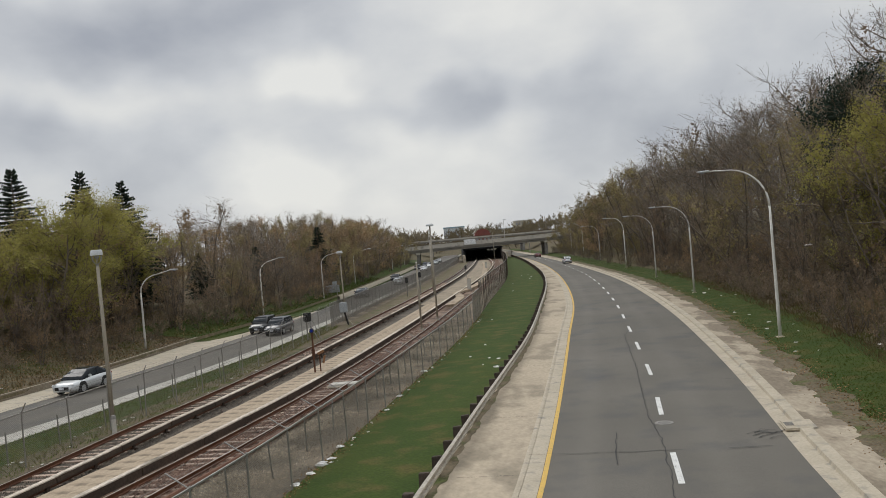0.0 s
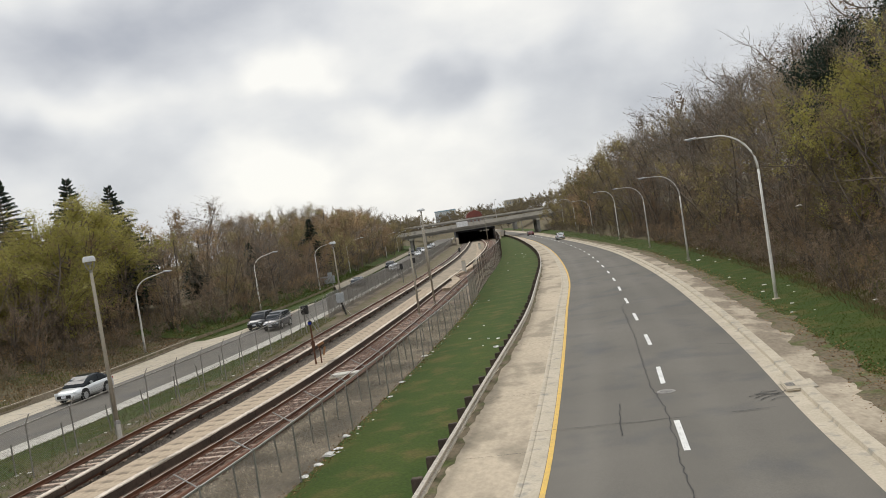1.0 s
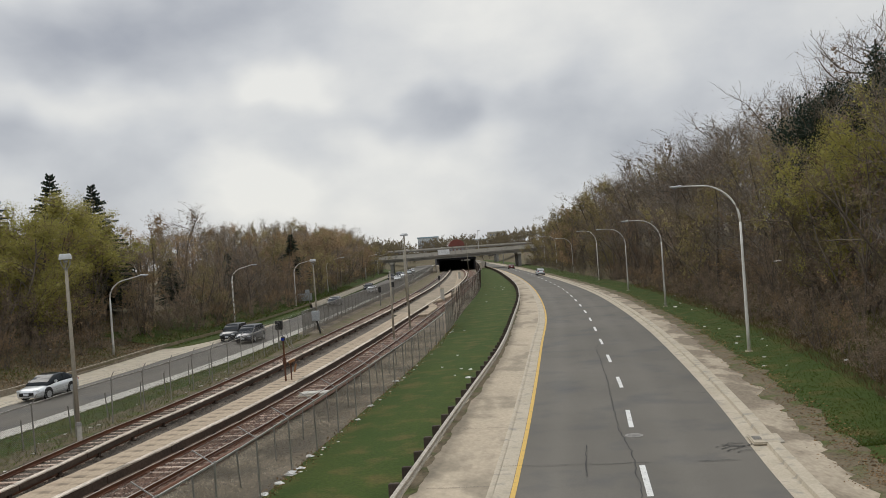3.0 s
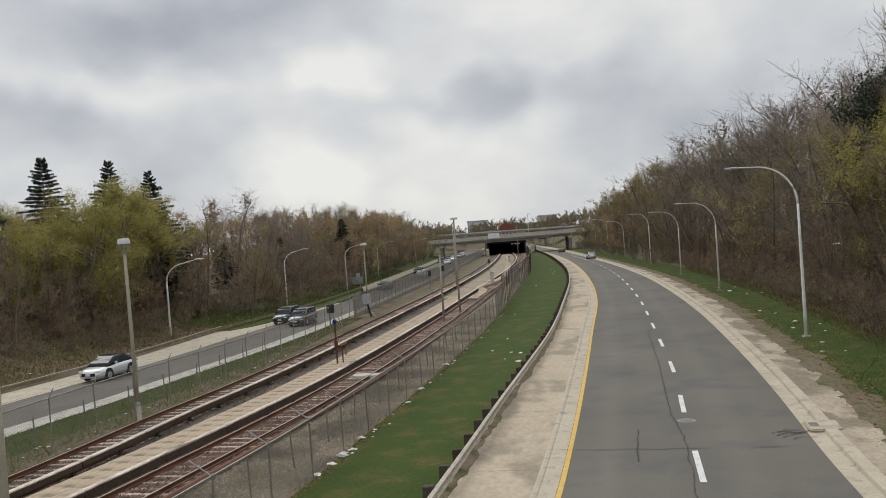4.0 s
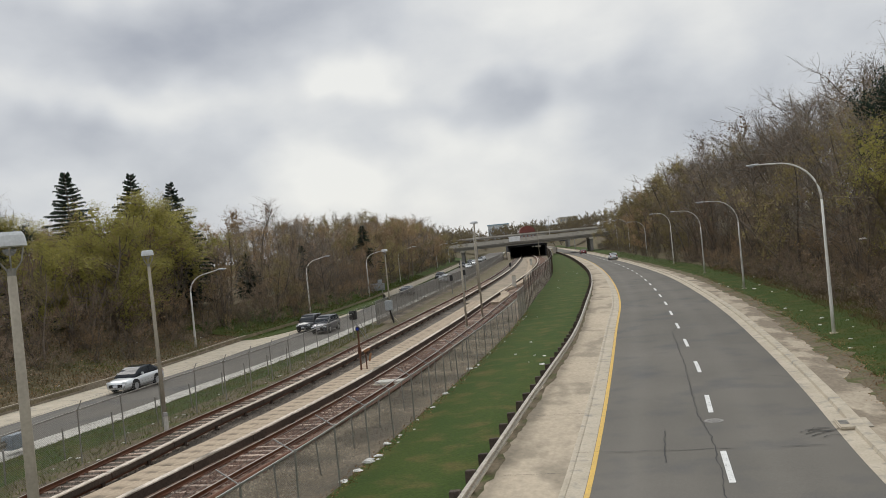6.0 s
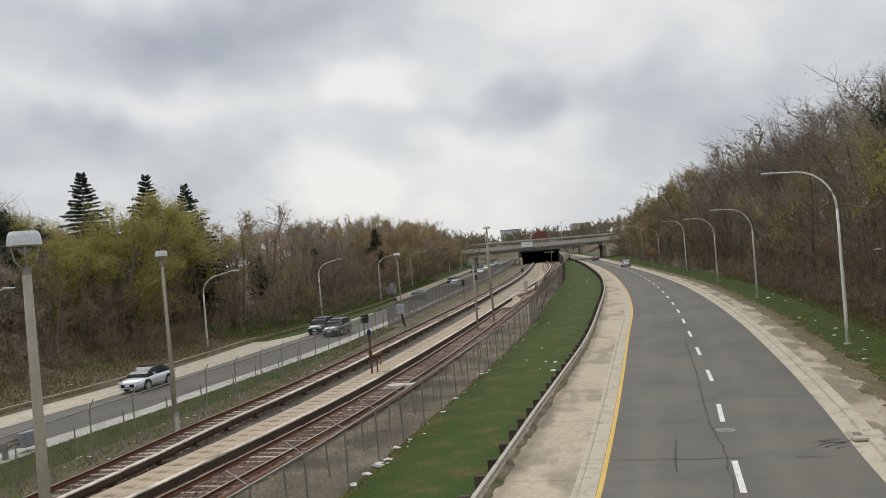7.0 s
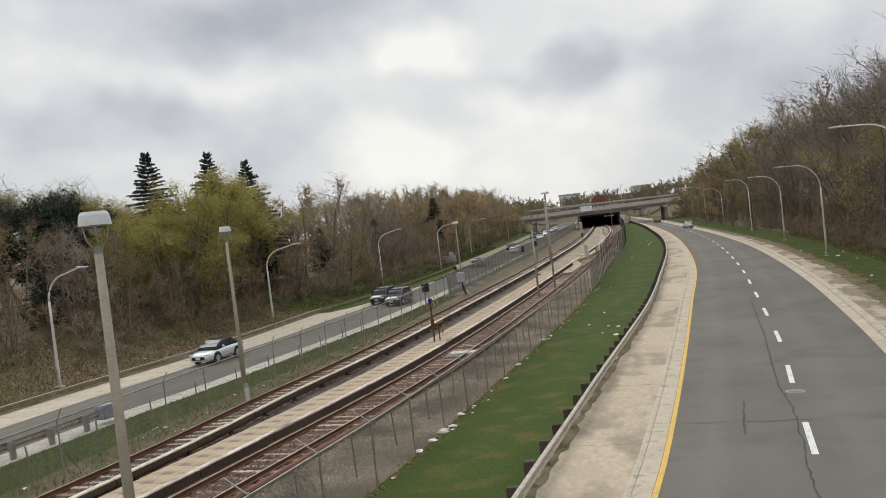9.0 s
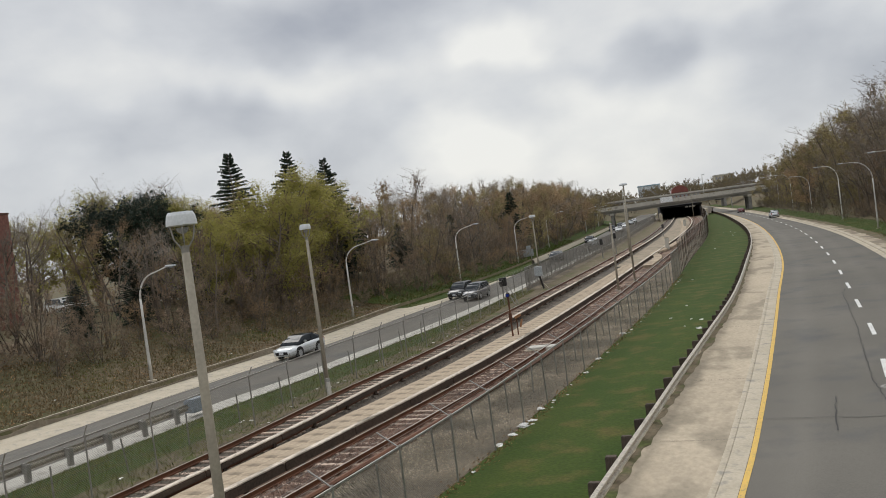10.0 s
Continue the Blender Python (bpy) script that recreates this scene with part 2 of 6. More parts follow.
PAVING = mat("dusty_paving", (0.33, 0.275, 0.205), (0.27, 0.225, 0.165), 0.3, 6, 0.95, 0.3, c3=(0.2, 0.165, 0.12), s3=0.6, t3=(0.5, 0.65), spread=0.2)
TWIGRED = mat("reddish_twigs", (0.275, 0.185, 0.115), (0.215, 0.14, 0.088), 0.4, 6, 0.9, 0, spread=0.25, solo=0.25)
BUD = mat("olive_buds", (0.30, 0.25, 0.122), (0.24, 0.20, 0.10), 0.5, 5, 0.8, 0, spread=0.15, solo=0.25)
HAZE = mat("fine_twig_tips", (0.275, 0.21, 0.15), (0.22, 0.165, 0.12), 0.4, 5, 0.9, 0, spread=0.2, solo=0.2)
BUDRED = mat("russet_buds", (0.335, 0.24, 0.142), (0.275, 0.195, 0.115), 0.5, 5, 0.8, 0, spread=0.15, solo=0.25)
LEAF = mat("spring_leaves", (0.42, 0.395, 0.11), (0.33, 0.295, 0.09), 0.5, 5, 0.75, 0, spread=0.15, solo=0.15)
NEEDLE = mat("spruce_needles", (0.022, 0.036, 0.024), (0.03, 0.045, 0.03), 0.8, 6, 0.8, 0, spread=0.35, solo=0.2)
def lets_light_through(leafy, share=0.45):
    """Thin leaves, buds and blades pass part of the light."""
    ln, ll = leafy.node_tree.nodes, leafy.node_tree.links
    thin, blend = ln.new("ShaderNodeBsdfTranslucent"), ln.new("ShaderNodeMixShader")
    ll.new(ln["Principled BSDF"].inputs["Base Color"].links[0].from_socket, thin.inputs["Color"])
    blend.inputs[0].default_value = share
    ll.new(ln["Principled BSDF"].outputs[0], blend.inputs[1])
    ll.new(thin.outputs[0], blend.inputs[2])
    ll.new(blend.outputs[0], ln["Material Output"].inputs["Surface"])


for leafy in (BUD, BUDRED, LEAF, HAZE, FARBUD):
    lets_light_through(leafy)


# ---- mesh helpers ----
def mesh_object(name, verts, faces, materials, parent=None, label="", slots=None, smooth=False):
    me = bpy.data.meshes.new(name)
    me.from_pydata([tuple(v) for v in verts], [], [tuple(f) for f in faces])
    for m in materials if isinstance(materials, (list, tuple)) else [materials]:
        me.materials.append(m)
    if slots is not None:
        me.polygons.foreach_set("material_index", np.asarray(slots, dtype=np.int32))
    if smooth:
        me.polygons.foreach_set("use_smooth", np.ones(len(me.polygons), dtype=bool))
    me.update()
    ob = new(name, me)
    if parent is not None:
        ob.parent = parent
    return tagged(ob, label)


def part(name, bm, material, parent, label="", smooth=False):
    """Links a bmesh as one mesh object under a thing or a part."""
    bmesh.ops.recalc_face_normals(bm, faces=bm.faces)
    me = bpy.data.meshes.new(name)
    bm.to_mesh(me)
    bm.free()
    me.materials.append(material)
    if smooth:
        me.polygons.foreach_set("use_smooth", np.ones(len(me.polygons), dtype=bool))
    ob = new(name, me)
    ob.parent = parent
    return tagged(ob, label)


def thing(name, x, y, z, label, category, group="", turn=0.0):
    ob = new(name)
    ob.matrix_basis = pose(x, y, z, 0, 0, turn)
    return tagged(ob, label, category, group)


def box(sx, sy, sz, at=(0, 0, 0), bevel=0.0, bm=None, taper=1.0):
    """A block that stands on at; its top may be narrower."""
    made = bmesh.new()
    r = bmesh.ops.create_cube(made, size=1.0)
    for v in r["verts"]:
        k = taper if v.co.z > 0 else 1.0
        v.co = Vector((v.co.x * sx * k, v.co.y * sy * k, (v.co.z + 0.5) * sz))
    if bevel:
        bmesh.ops.bevel(made, geom=made.edges[:], offset=bevel, segments=2, affect="EDGES")
    bmesh.ops.translate(made, vec=at, verts=made.verts)
    if bm is None:
        return made
    me = bpy.data.meshes.new("join")
    made.to_mesh(me)
    made.free()
    bm.from_mesh(me)
    bpy.data.meshes.remove(me)
    return bm


def tube(points, radii, sides=8, caps=True, bm=None):
    """A round bar along points; one radius or one for each point."""
    bm = bm or bmesh.new()
    pts = [Vector(p) for p in points]
    if isinstance(radii, (int, float)):
        radii = [radii] * len(pts)
    rings = []
    for i, p in enumerate(pts):
        d = (pts[min(i + 1, len(pts) - 1)] - pts[max(i - 1, 0)]).normalized()
        u = d.cross(Vector((0, 0, 1)) if abs(d.z) < 0.9 else Vector((1, 0, 0))).normalized()
        w = d.cross(u)
        rings.append([bm.verts.new(p + (u * math.cos(a) + w * math.sin(a)) * radii[i]) for a in [2 * math.pi * k / sides for k in range(sides)]])
    for a, b in zip(rings, rings[1:]):
        for k in range(sides):
            bm.faces.new((a[k], a[(k + 1) % sides], b[(k + 1) % sides], b[k]))
    if caps:
        bm.faces.new(rings[0][::-1])
        bm.faces.new(rings[-1])
    return bm


class Line:
    """A smooth line on the plan, x as a function of y, through a few points."""

    def __init__(self, *pts):
        self.y = np.array([p[1] for p in pts], float)
        self.x = np.array([p[0] for p in pts], float)
        s = np.diff(self.x) / np.diff(self.y)
        self.m = np.concatenate([[s[0]], (s[1:] + s[:-1]) / 2, [s[-1]]])

    def at(self, y):
        y = float(y)
        if y <= self.y[0]:
            return self.x[0] + self.m[0] * (y - self.y[0])
        if y >= self.y[-1]:
            return self.x[-1] + self.m[-1] * (y - self.y[-1])
        i = int(np.searchsorted(self.y, y)) - 1
        h = self.y[i + 1] - self.y[i]
        t = (y - self.y[i]) / h
        return ((1 + 2 * t) * (1 - t) ** 2 * self.x[i] + t * (1 - t) ** 2 * h * self.m[i]
                + t * t * (3 - 2 * t) * self.x[i + 1] + t * t * (t - 1) * h * self.m[i + 1])

    def slope(self, y):
        return (self.at(y + 0.5) - self.at(y - 0.5))

    def off(self, y, d, z=0.0):
        """The point d metres to the right of the line at the station y."""
        s = self.slope(y)
        k = 1 / math.hypot(1, s)
        return Vector((self.at(y) + d * k, y - d * s * k, z))

    def turn(self, y):
        """Degrees about z that lay a thing's y axis along the line."""
        return -math.degrees(math.atan(self.slope(y)))


def stations(a, b, near=1.0, grow=0.03):
    ys, y = [a], a
    while y < b:
        y = min(b, y + max(near, grow * max(0.0, y)))
        ys.append(y)
    return ys


def steps(line, a, b, gap):
    """Stations along the line that lie gap metres apart on the ground."""
    out, y = [], a
    while y <= b:
        out.append(y)
        y += gap / math.hypot(1, line.slope(y))
    return out


def sweep(name, lines, material, ys, parent=None, label="", closed=False, ends=False, slots=None):
    """A strip whose section is given by (line, metres to its right, height)."""
    verts, faces, n = [], [], len(lines)
    for y in ys:
        for ln, d, z in lines:
            p = ln.off(y, d)
            p.z = z(p.x, p.y) if callable(z) else z
            verts.append(p)
    idx = []
    m = n if closed else n - 1
    for i in range(len(ys) - 1):
        for k in range(m):
            a, b = i * n + k, i * n + (k + 1) % n
            faces.append((a, b, b + n, a + n))
            idx.append(slots[k] if slots else 0)
    if ends and closed:
        faces += [tuple(range(n))[::-1], tuple(range((len(ys) - 1) * n, len(ys) * n))]
        idx += [0, 0]
    return mesh_object(name, verts, faces, material, parent, label, idx if slots else None)


# ---- the lines of the plan ----
CENTRE = Line((5.4, 20), (6.0, 23), (7.57, 31), (9.3, 39.5), (10.8, 48.2), (12.8, 60.2), (15.6, 77.4), (19.1, 102.6), (22.4, 132), (24.8, 163), (27, 205), (28.6, 260), (29.4, 330), (30, 420))
YELLOWLINE = Line((1.52, 20), (2.21, 23.3), (3, 27.5), (4.05, 33.3), (5.94, 44.2), (8.34, 58.4), (12.04, 80.1), (15.21, 103.8), (19.39, 143.8), (22.81, 190), (25, 240), (26.2, 300), (27.2, 420))
GUARD = Line((-2.02, 18), (-1.24, 22.1), (-0.43, 26.3), (0.73, 32.5), (2.31, 40.6), (5, 54.8), (8.6, 78.2), (12.83, 108.2), (16.32, 140.5), (19.8, 190), (22.4, 240), (24.2, 300), (25.2, 420))
GUTTER = Line((9.13, 19.5), (9.96, 24.1), (11.91, 33.5), (13.21, 40.1), (14.99, 49.9), (17.36, 63.9), (20.14, 83.2), (23.5, 112.1), (26.4, 152.4), (28.6, 202), (30.8, 271), (31.8, 330), (32.6, 420))
SHOULDER = Line((11.6, 20), (14.12, 31.6), (15.44, 38), (17.81, 50.8), (20.77, 67.8), (22.6, 81.8), (25.14, 102.2), (27.21, 129.6), (29.04, 166.5), (31.2, 215), (33.4, 271), (34.4, 330), (35.2, 420))
NEARFENCE = Line((-7.1, 17), (-5.5, 24.3), (-4.21, 31.6), (-1.91, 45), (1.28, 66), (5.08, 98), (10, 140), (13, 175), (15.6, 215), (17.8, 255), (19.6, 285), (20.5, 320))
TRACK_B = Line((-11.9, 20), (-10.0, 27.9), (-8.55, 34), (-6.85, 42.2), (-3.2, 66.2), (1.0, 98.8), (5.6, 135), (10.6, 180), (14.5, 230), (16.6, 290), (17.2, 330))
TRACK_A = Line((-16.7, 21), (-15.96, 24.5), (-15.12, 28.9), (-13.9, 37.3), (-12.98, 42), (-11.38, 52), (-10.1, 62), (-7.6, 82), (-4.2, 110), (2, 170), (6.4, 230), (9.8, 290), (11.5, 330))
FARFENCE = Line((-18.3, 20), (-17.2, 27), (-16.5, 32), (-15.6, 38), (-14.3, 45), (-13.1, 53.5), (-12.3, 63), (-11.6, 72), (-10.5, 85), (-8.3, 110), (-4.4, 150), (0.6, 220), (5.4, 288), (8, 340))
VERGE_L = Line((-22.9, 20), (-21.8, 26), (-20.69, 31.8), (-19.88, 36), (-18.85, 40.2), (-18.05, 44), (-16.08, 54.4), (-14.39, 63.1), (-13.24, 71), (-12, 85), (-9.3, 115), (-5.6, 160), (-0.6, 230), (3.2, 300), (8, 420))
ASPHALT_N = Line((-24.7, 20), (-23.65, 26), (-22.29, 33.4), (-21.04, 38.4), (-19.89, 42.5), (-18.47, 50), (-16.91, 57.4), (-15.35, 67), (-13.9, 79), (-12.6, 91), (-10.2, 118), (-6.4, 160), (-1.4, 230), (2.4, 300), (7, 420))
ASPHALT_F = Line((-29, 22), (-27.6, 30), (-26.48, 36.8), (-24.9, 45), (-23.38, 51.4), (-21.75, 60), (-20.5, 70), (-19, 80), (-16.7, 99.4), (-14, 140.5), (-10.6, 210), (-7, 290), (-1, 420))
BANK_L = Line((-33, 10), (-31.5, 24), (-29.6, 34), (-28.6, 40), (-27.2, 47), (-25.7, 54), (-24.4, 65), (-23.4, 76), (-20.3, 95), (-17.9, 121), (-15.8, 160), (-12.5, 236), (-9.4, 300), (-3, 420))


def ramp(d, *knots):
    return float(np.interp(d, [k[0] for k in knots], [k[1] for k in knots]))


def rough(x, y, size):
    return noise.noise(Vector((x * 0.06, y * 0.06, 3.0))) * size


def height_left(d):
    return ramp(d, (0, 0.38), (3, 0.8), (8, 2.2), (16, 3.4), (40, 4.2), (90, 5.0), (1500, 4.0))


def height_right(d):
    return ramp(d, (0, 0.03), (4, 0.2), (7, 0.6), (14, 3.4), (24, 6.6), (40, 8.0), (90, 8.5), (1500, 5.0))


def floor_at(y):
    """The cutting's floor, which ends in a rise beyond the second bridge."""
    return ramp(y, (435, -0.35), (520, 4.5), (3500, 4.0))


def ground_at(x, y):
    dl, dr = BANK_L.at(y) - x, x - SHOULDER.at(y)
    if dl > 0:
        return height_left(dl) + rough(x, y, min(0.6, dl * 0.05))
    if dr > 0:
        return height_right(dr) + rough(x, y, min(0.8, dr * 0.04))
    return floor_at(y)


# ---- the ground and what is laid on it ----
def build_ground():
    ys = [-600, -300, -150, -80, -40, -20, -8] + stations(0, 480, 3.0, 0.03) + [560, 700, 900, 1300, 2000, 3500]
    dl = [2500, 900, 400, 200, 120, 80, 60, 45, 35, 28, 22, 17, 13, 10, 8, 6, 4.5, 3, 1.8, 0.8, 0.01]
    dr = [0.01, 1, 2.5, 4, 5.5, 7, 9, 11, 14, 17, 20, 24, 29, 35, 42, 52, 70, 100, 160, 300, 700, 2500]
    verts, faces = [], []
    n = len(dl) + 2 + len(dr)
    for y in ys:
        a, b = BANK_L.at(y), SHOULDER.at(y)
        row = [(a - d, ground_at(a - d, y)) for d in dl] + [(a + 0.05, floor_at(y)), (b - 0.05, floor_at(y))] + [(b + d, ground_at(b + d, y)) for d in dr]
        verts += [(x, y, z) for x, z in row]
    for i in range(len(ys) - 1):
        faces += [(i * n + k, i * n + k + 1, (i + 1) * n + k + 1, (i + 1) * n + k) for k in range(n - 1)]
    ob = mesh_object("ground", verts, faces, EARTH, smooth=True)
    return tagged(ob, "brown leaf-littered earth rising into wooded banks beside the roads", "ground", kind="structure")


build_ground()
YS = stations(-30, 480, 1.5, 0.03)


def laid(name, lines, material, label, category, ys=None, slots=None):
    return tagged(sweep(name, lines, material, ys or YS, slots=slots), label, category, kind="structure")


def with_lanes(ob, values):
    """Stores how far across the carriageway each vertex lies, for the wear of the wheel tracks."""
    at = ob.data.attributes.new("across", "FLOAT", "POINT")
    at.data.foreach_set("value", np.tile(np.array(values, np.float32), len(ob.data.vertices) // len(values)))


with_lanes(laid("road", [(YELLOWLINE, -0.17, -0.3), (YELLOWLINE, -0.17, 0.0), (CENTRE, 0, 0.03), (GUTTER, 0, 0.0), (GUTTER, 0, -0.3)], ASPHALT, "worn grey asphalt carriageway curving away towards a bridge", "road"), (0, 0, 0.5, 1, 1))
with_lanes(laid("road_far", [(ASPHALT_F, 0, -0.3), (ASPHALT_F, 0, 0.0), (ASPHALT_N, 0, 0.0), (ASPHALT_N, 0, -0.3)], ASPHALT, "grey asphalt carriageway beyond the railway", "road"), (0, 0, 1, 1))
laid("gutter", [(YELLOWLINE, -0.66, -0.3), (YELLOWLINE, -0.66, 0.02), (YELLOWLINE, -0.17, 0.004), (YELLOWLINE, -0.17, -0.3)], KERB, "pale concrete gutter slab along the carriageway", "gutter")
laid("kerb", [(YELLOWLINE, -0.84, -0.3), (YELLOWLINE, -0.835, 0.05), (YELLOWLINE, -0.76, 0.052), (YELLOWLINE, -0.67, 0.026), (YELLOWLINE, -0.655, -0.3)], KERB, "worn concrete kerb beside the gutter", "kerb")
laid("shoulder", [(GUARD, -0.25, -0.3), (GUARD, -0.25, 0.07), (YELLOWLINE, -0.835, 0.046), (YELLOWLINE, -0.835, -0.3)], CONCRETE, "stained sandy concrete shoulder beside the guard rail", "shoulder")
laid("gutter_outer", [(GUTTER, 0.0, -0.3), (GUTTER, 0.0, 0.004), (GUTTER, 0.5, 0.015), (GUTTER, 0.54, 0.12), (GUTTER, 0.92, 0.12), (GUTTER, 0.92, -0.3)], KERB, "pale concrete gutter and raised kerb", "kerb")
laid("shoulder_outer", [(GUTTER, 0.92, -0.3), (GUTTER, 0.92, 0.09), (SHOULDER, 0.0, 0.06), (SHOULDER, 0.05, -0.3)], BROKEN, "broken stained concrete shoulder with dirt", "shoulder")
laid("verge_outer", [(SHOULDER, d, lambda x, y: ground_at(x, y) + 0.05) for d in (-0.1, 0.6, 1.5, 2.5, 3.4, 4.4)], GRASS, "green grass verge littered with scraps", "grass")
laid("median_grass", [(NEARFENCE, -0.05, -0.3), (NEARFENCE, -0.05, 0.02), (NEARFENCE, 1.2, 0.10), (GUARD, -1.2, 0.14), (GUARD, -0.26, 0.09), (GUARD, -0.26, -0.3)], GRASS, "mown green grass strip between fence and guard rail", "grass", stations(-30, 300, 1.5, 0.03))
laid("trackbed", [(FARFENCE, -0.3, -0.3), (FARFENCE, 0.3, -0.02), (TRACK_A, -1.4, -0.05), (TRACK_A, 1.5, -0.05), (TRACK_B, -2.6, -0.06), (TRACK_B, 1.5, -0.08), (NEARFENCE, -0.3, -0.02), (NEARFENCE, -0.04, 0.0), (NEARFENCE, 0.0, -0.3)], [BALLAST, RUSTY, DIRT, DARKBALLAST], "grey and rust-stained stone ballast under the tracks", "ballast", stations(-30, 330, 1.5, 0.03), [2, 2, 3, 3, 1, 0, 0, 0])
laid("verge_far", [(VERGE_L, 0.0, -0.3), (VERGE_L, 0.0, 0.05), (FARFENCE, -1.2, 0.03), (FARFENCE, -0.2, 0.01), (FARFENCE, 0.5, -0.03)], [GRASS, DIRT], "weedy grass strip beside the railway fence", "grass", stations(-30, 82, 1.5, 0.03), [0, 0, 1, 1])
laid("verge_far_gravel", [(VERGE_L, 0.0, -0.3), (VERGE_L, 0.0, 0.04), (FARFENCE, -0.2, 0.0), (FARFENCE, 0.4, -0.02)], BALLAST, "gravel strip beside the railway fence", "gravel", stations(82, 330, 2.5, 0.03))
laid("shoulder_far_near", [(ASPHALT_N, 0.0, -0.3), (ASPHALT_N, 0.0, 0.012), (VERGE_L, 0.0, 0.07), (VERGE_L, 0.02, -0.3)], PALE, "pale concrete shoulder beside the grass", "shoulder")
laid("shoulder_far", [(BANK_L, -0.2, -0.3), (BANK_L, 0.02, 0.07), (ASPHALT_F, 0.0, 0.012), (ASPHALT_F, 0.0, -0.3)], KERB, "sandy concrete shoulder below the bank", "shoulder", stations(-30, 104, 1.5, 0.03))
GREENEDGE = Line(*[(BANK_L.at(y) + (ASPHALT_F.at(y) - 0.3 - BANK_L.at(y)) * ramp(y, (74, 0.1), (79, 0.55), (86, 0.75), (100, 0.88), (112, 1.0)), y) for y in (70, 75, 79, 86, 93, 100, 112, 130, 160, 200, 250, 300, 340)])
laid("verge_bank", [(BANK_L, d, lambda x, y: ground_at(x, y) + 0.05) for d in (-6, -4, -2, -0.3)] + [(BANK_L, 0.06, 0.11), (GREENEDGE, 0.1, 0.085), (GREENEDGE, 0.14, -0.3)], GRASS, "green grass verge between woods and carriageway", "grass", stations(76, 330, 2, 0.03))
# the top stays pale; the upright face takes the dirt-and-shade colour
laid("wall_bank", [(BANK_L, -0.16, 0.2), (BANK_L, -0.16, 0.46), (BANK_L, -0.03, 0.46), (BANK_L, 0.03, 0.02), (BANK_L, 0.03, -0.3)], [KERB, WALLFACE], "low dirty concrete retaining wall with a painted-shade face at the foot of the bank", "wall", stations(-30, 77, 1.5, 0.03), [0, 0, 1, 1])
laid("barrier_bank", [(ASPHALT_F, -1.1, -0.1), (ASPHALT_F, -1.0, 0.75), (ASPHALT_F, -0.8, 0.75), (ASPHALT_F, -0.55, 0.2), (ASPHALT_F, -0.5, -0.1)], KERB, "low concrete barrier beside the carriageway", "barrier", stations(122, 275, 3, 0.03))

# painted lines
laid("edge_line", [(YELLOWLINE, -0.155, 0.011), (YELLOWLINE, 0.0, 0.012)], YELLOW, "yellow painted edge line", "road marking", stations(-30, 420, 1.0, 0.03))


def lane_dash(y):
    p = [CENTRE.off(y + dy, dx, 0.036) for dy in (0.0, 1.6, 3.2) for dx in (-0.09, 0.09)]
    ob = mesh_object("lane_dash", p, [(0, 1, 3, 2), (2, 3, 5, 4)], WHITE)
    tagged(ob, "white painted lane dash on asphalt", "road marking", "lane dashes", "structure")


for k in range(-2, 28):
    lane_dash(22.9 + 8.65 * k * math.cos(math.atan(CENTRE.slope(22.9 + 8.4 * k))) if k < 1 else steps(CENTRE, 22.9, 320, 8.68)[k])


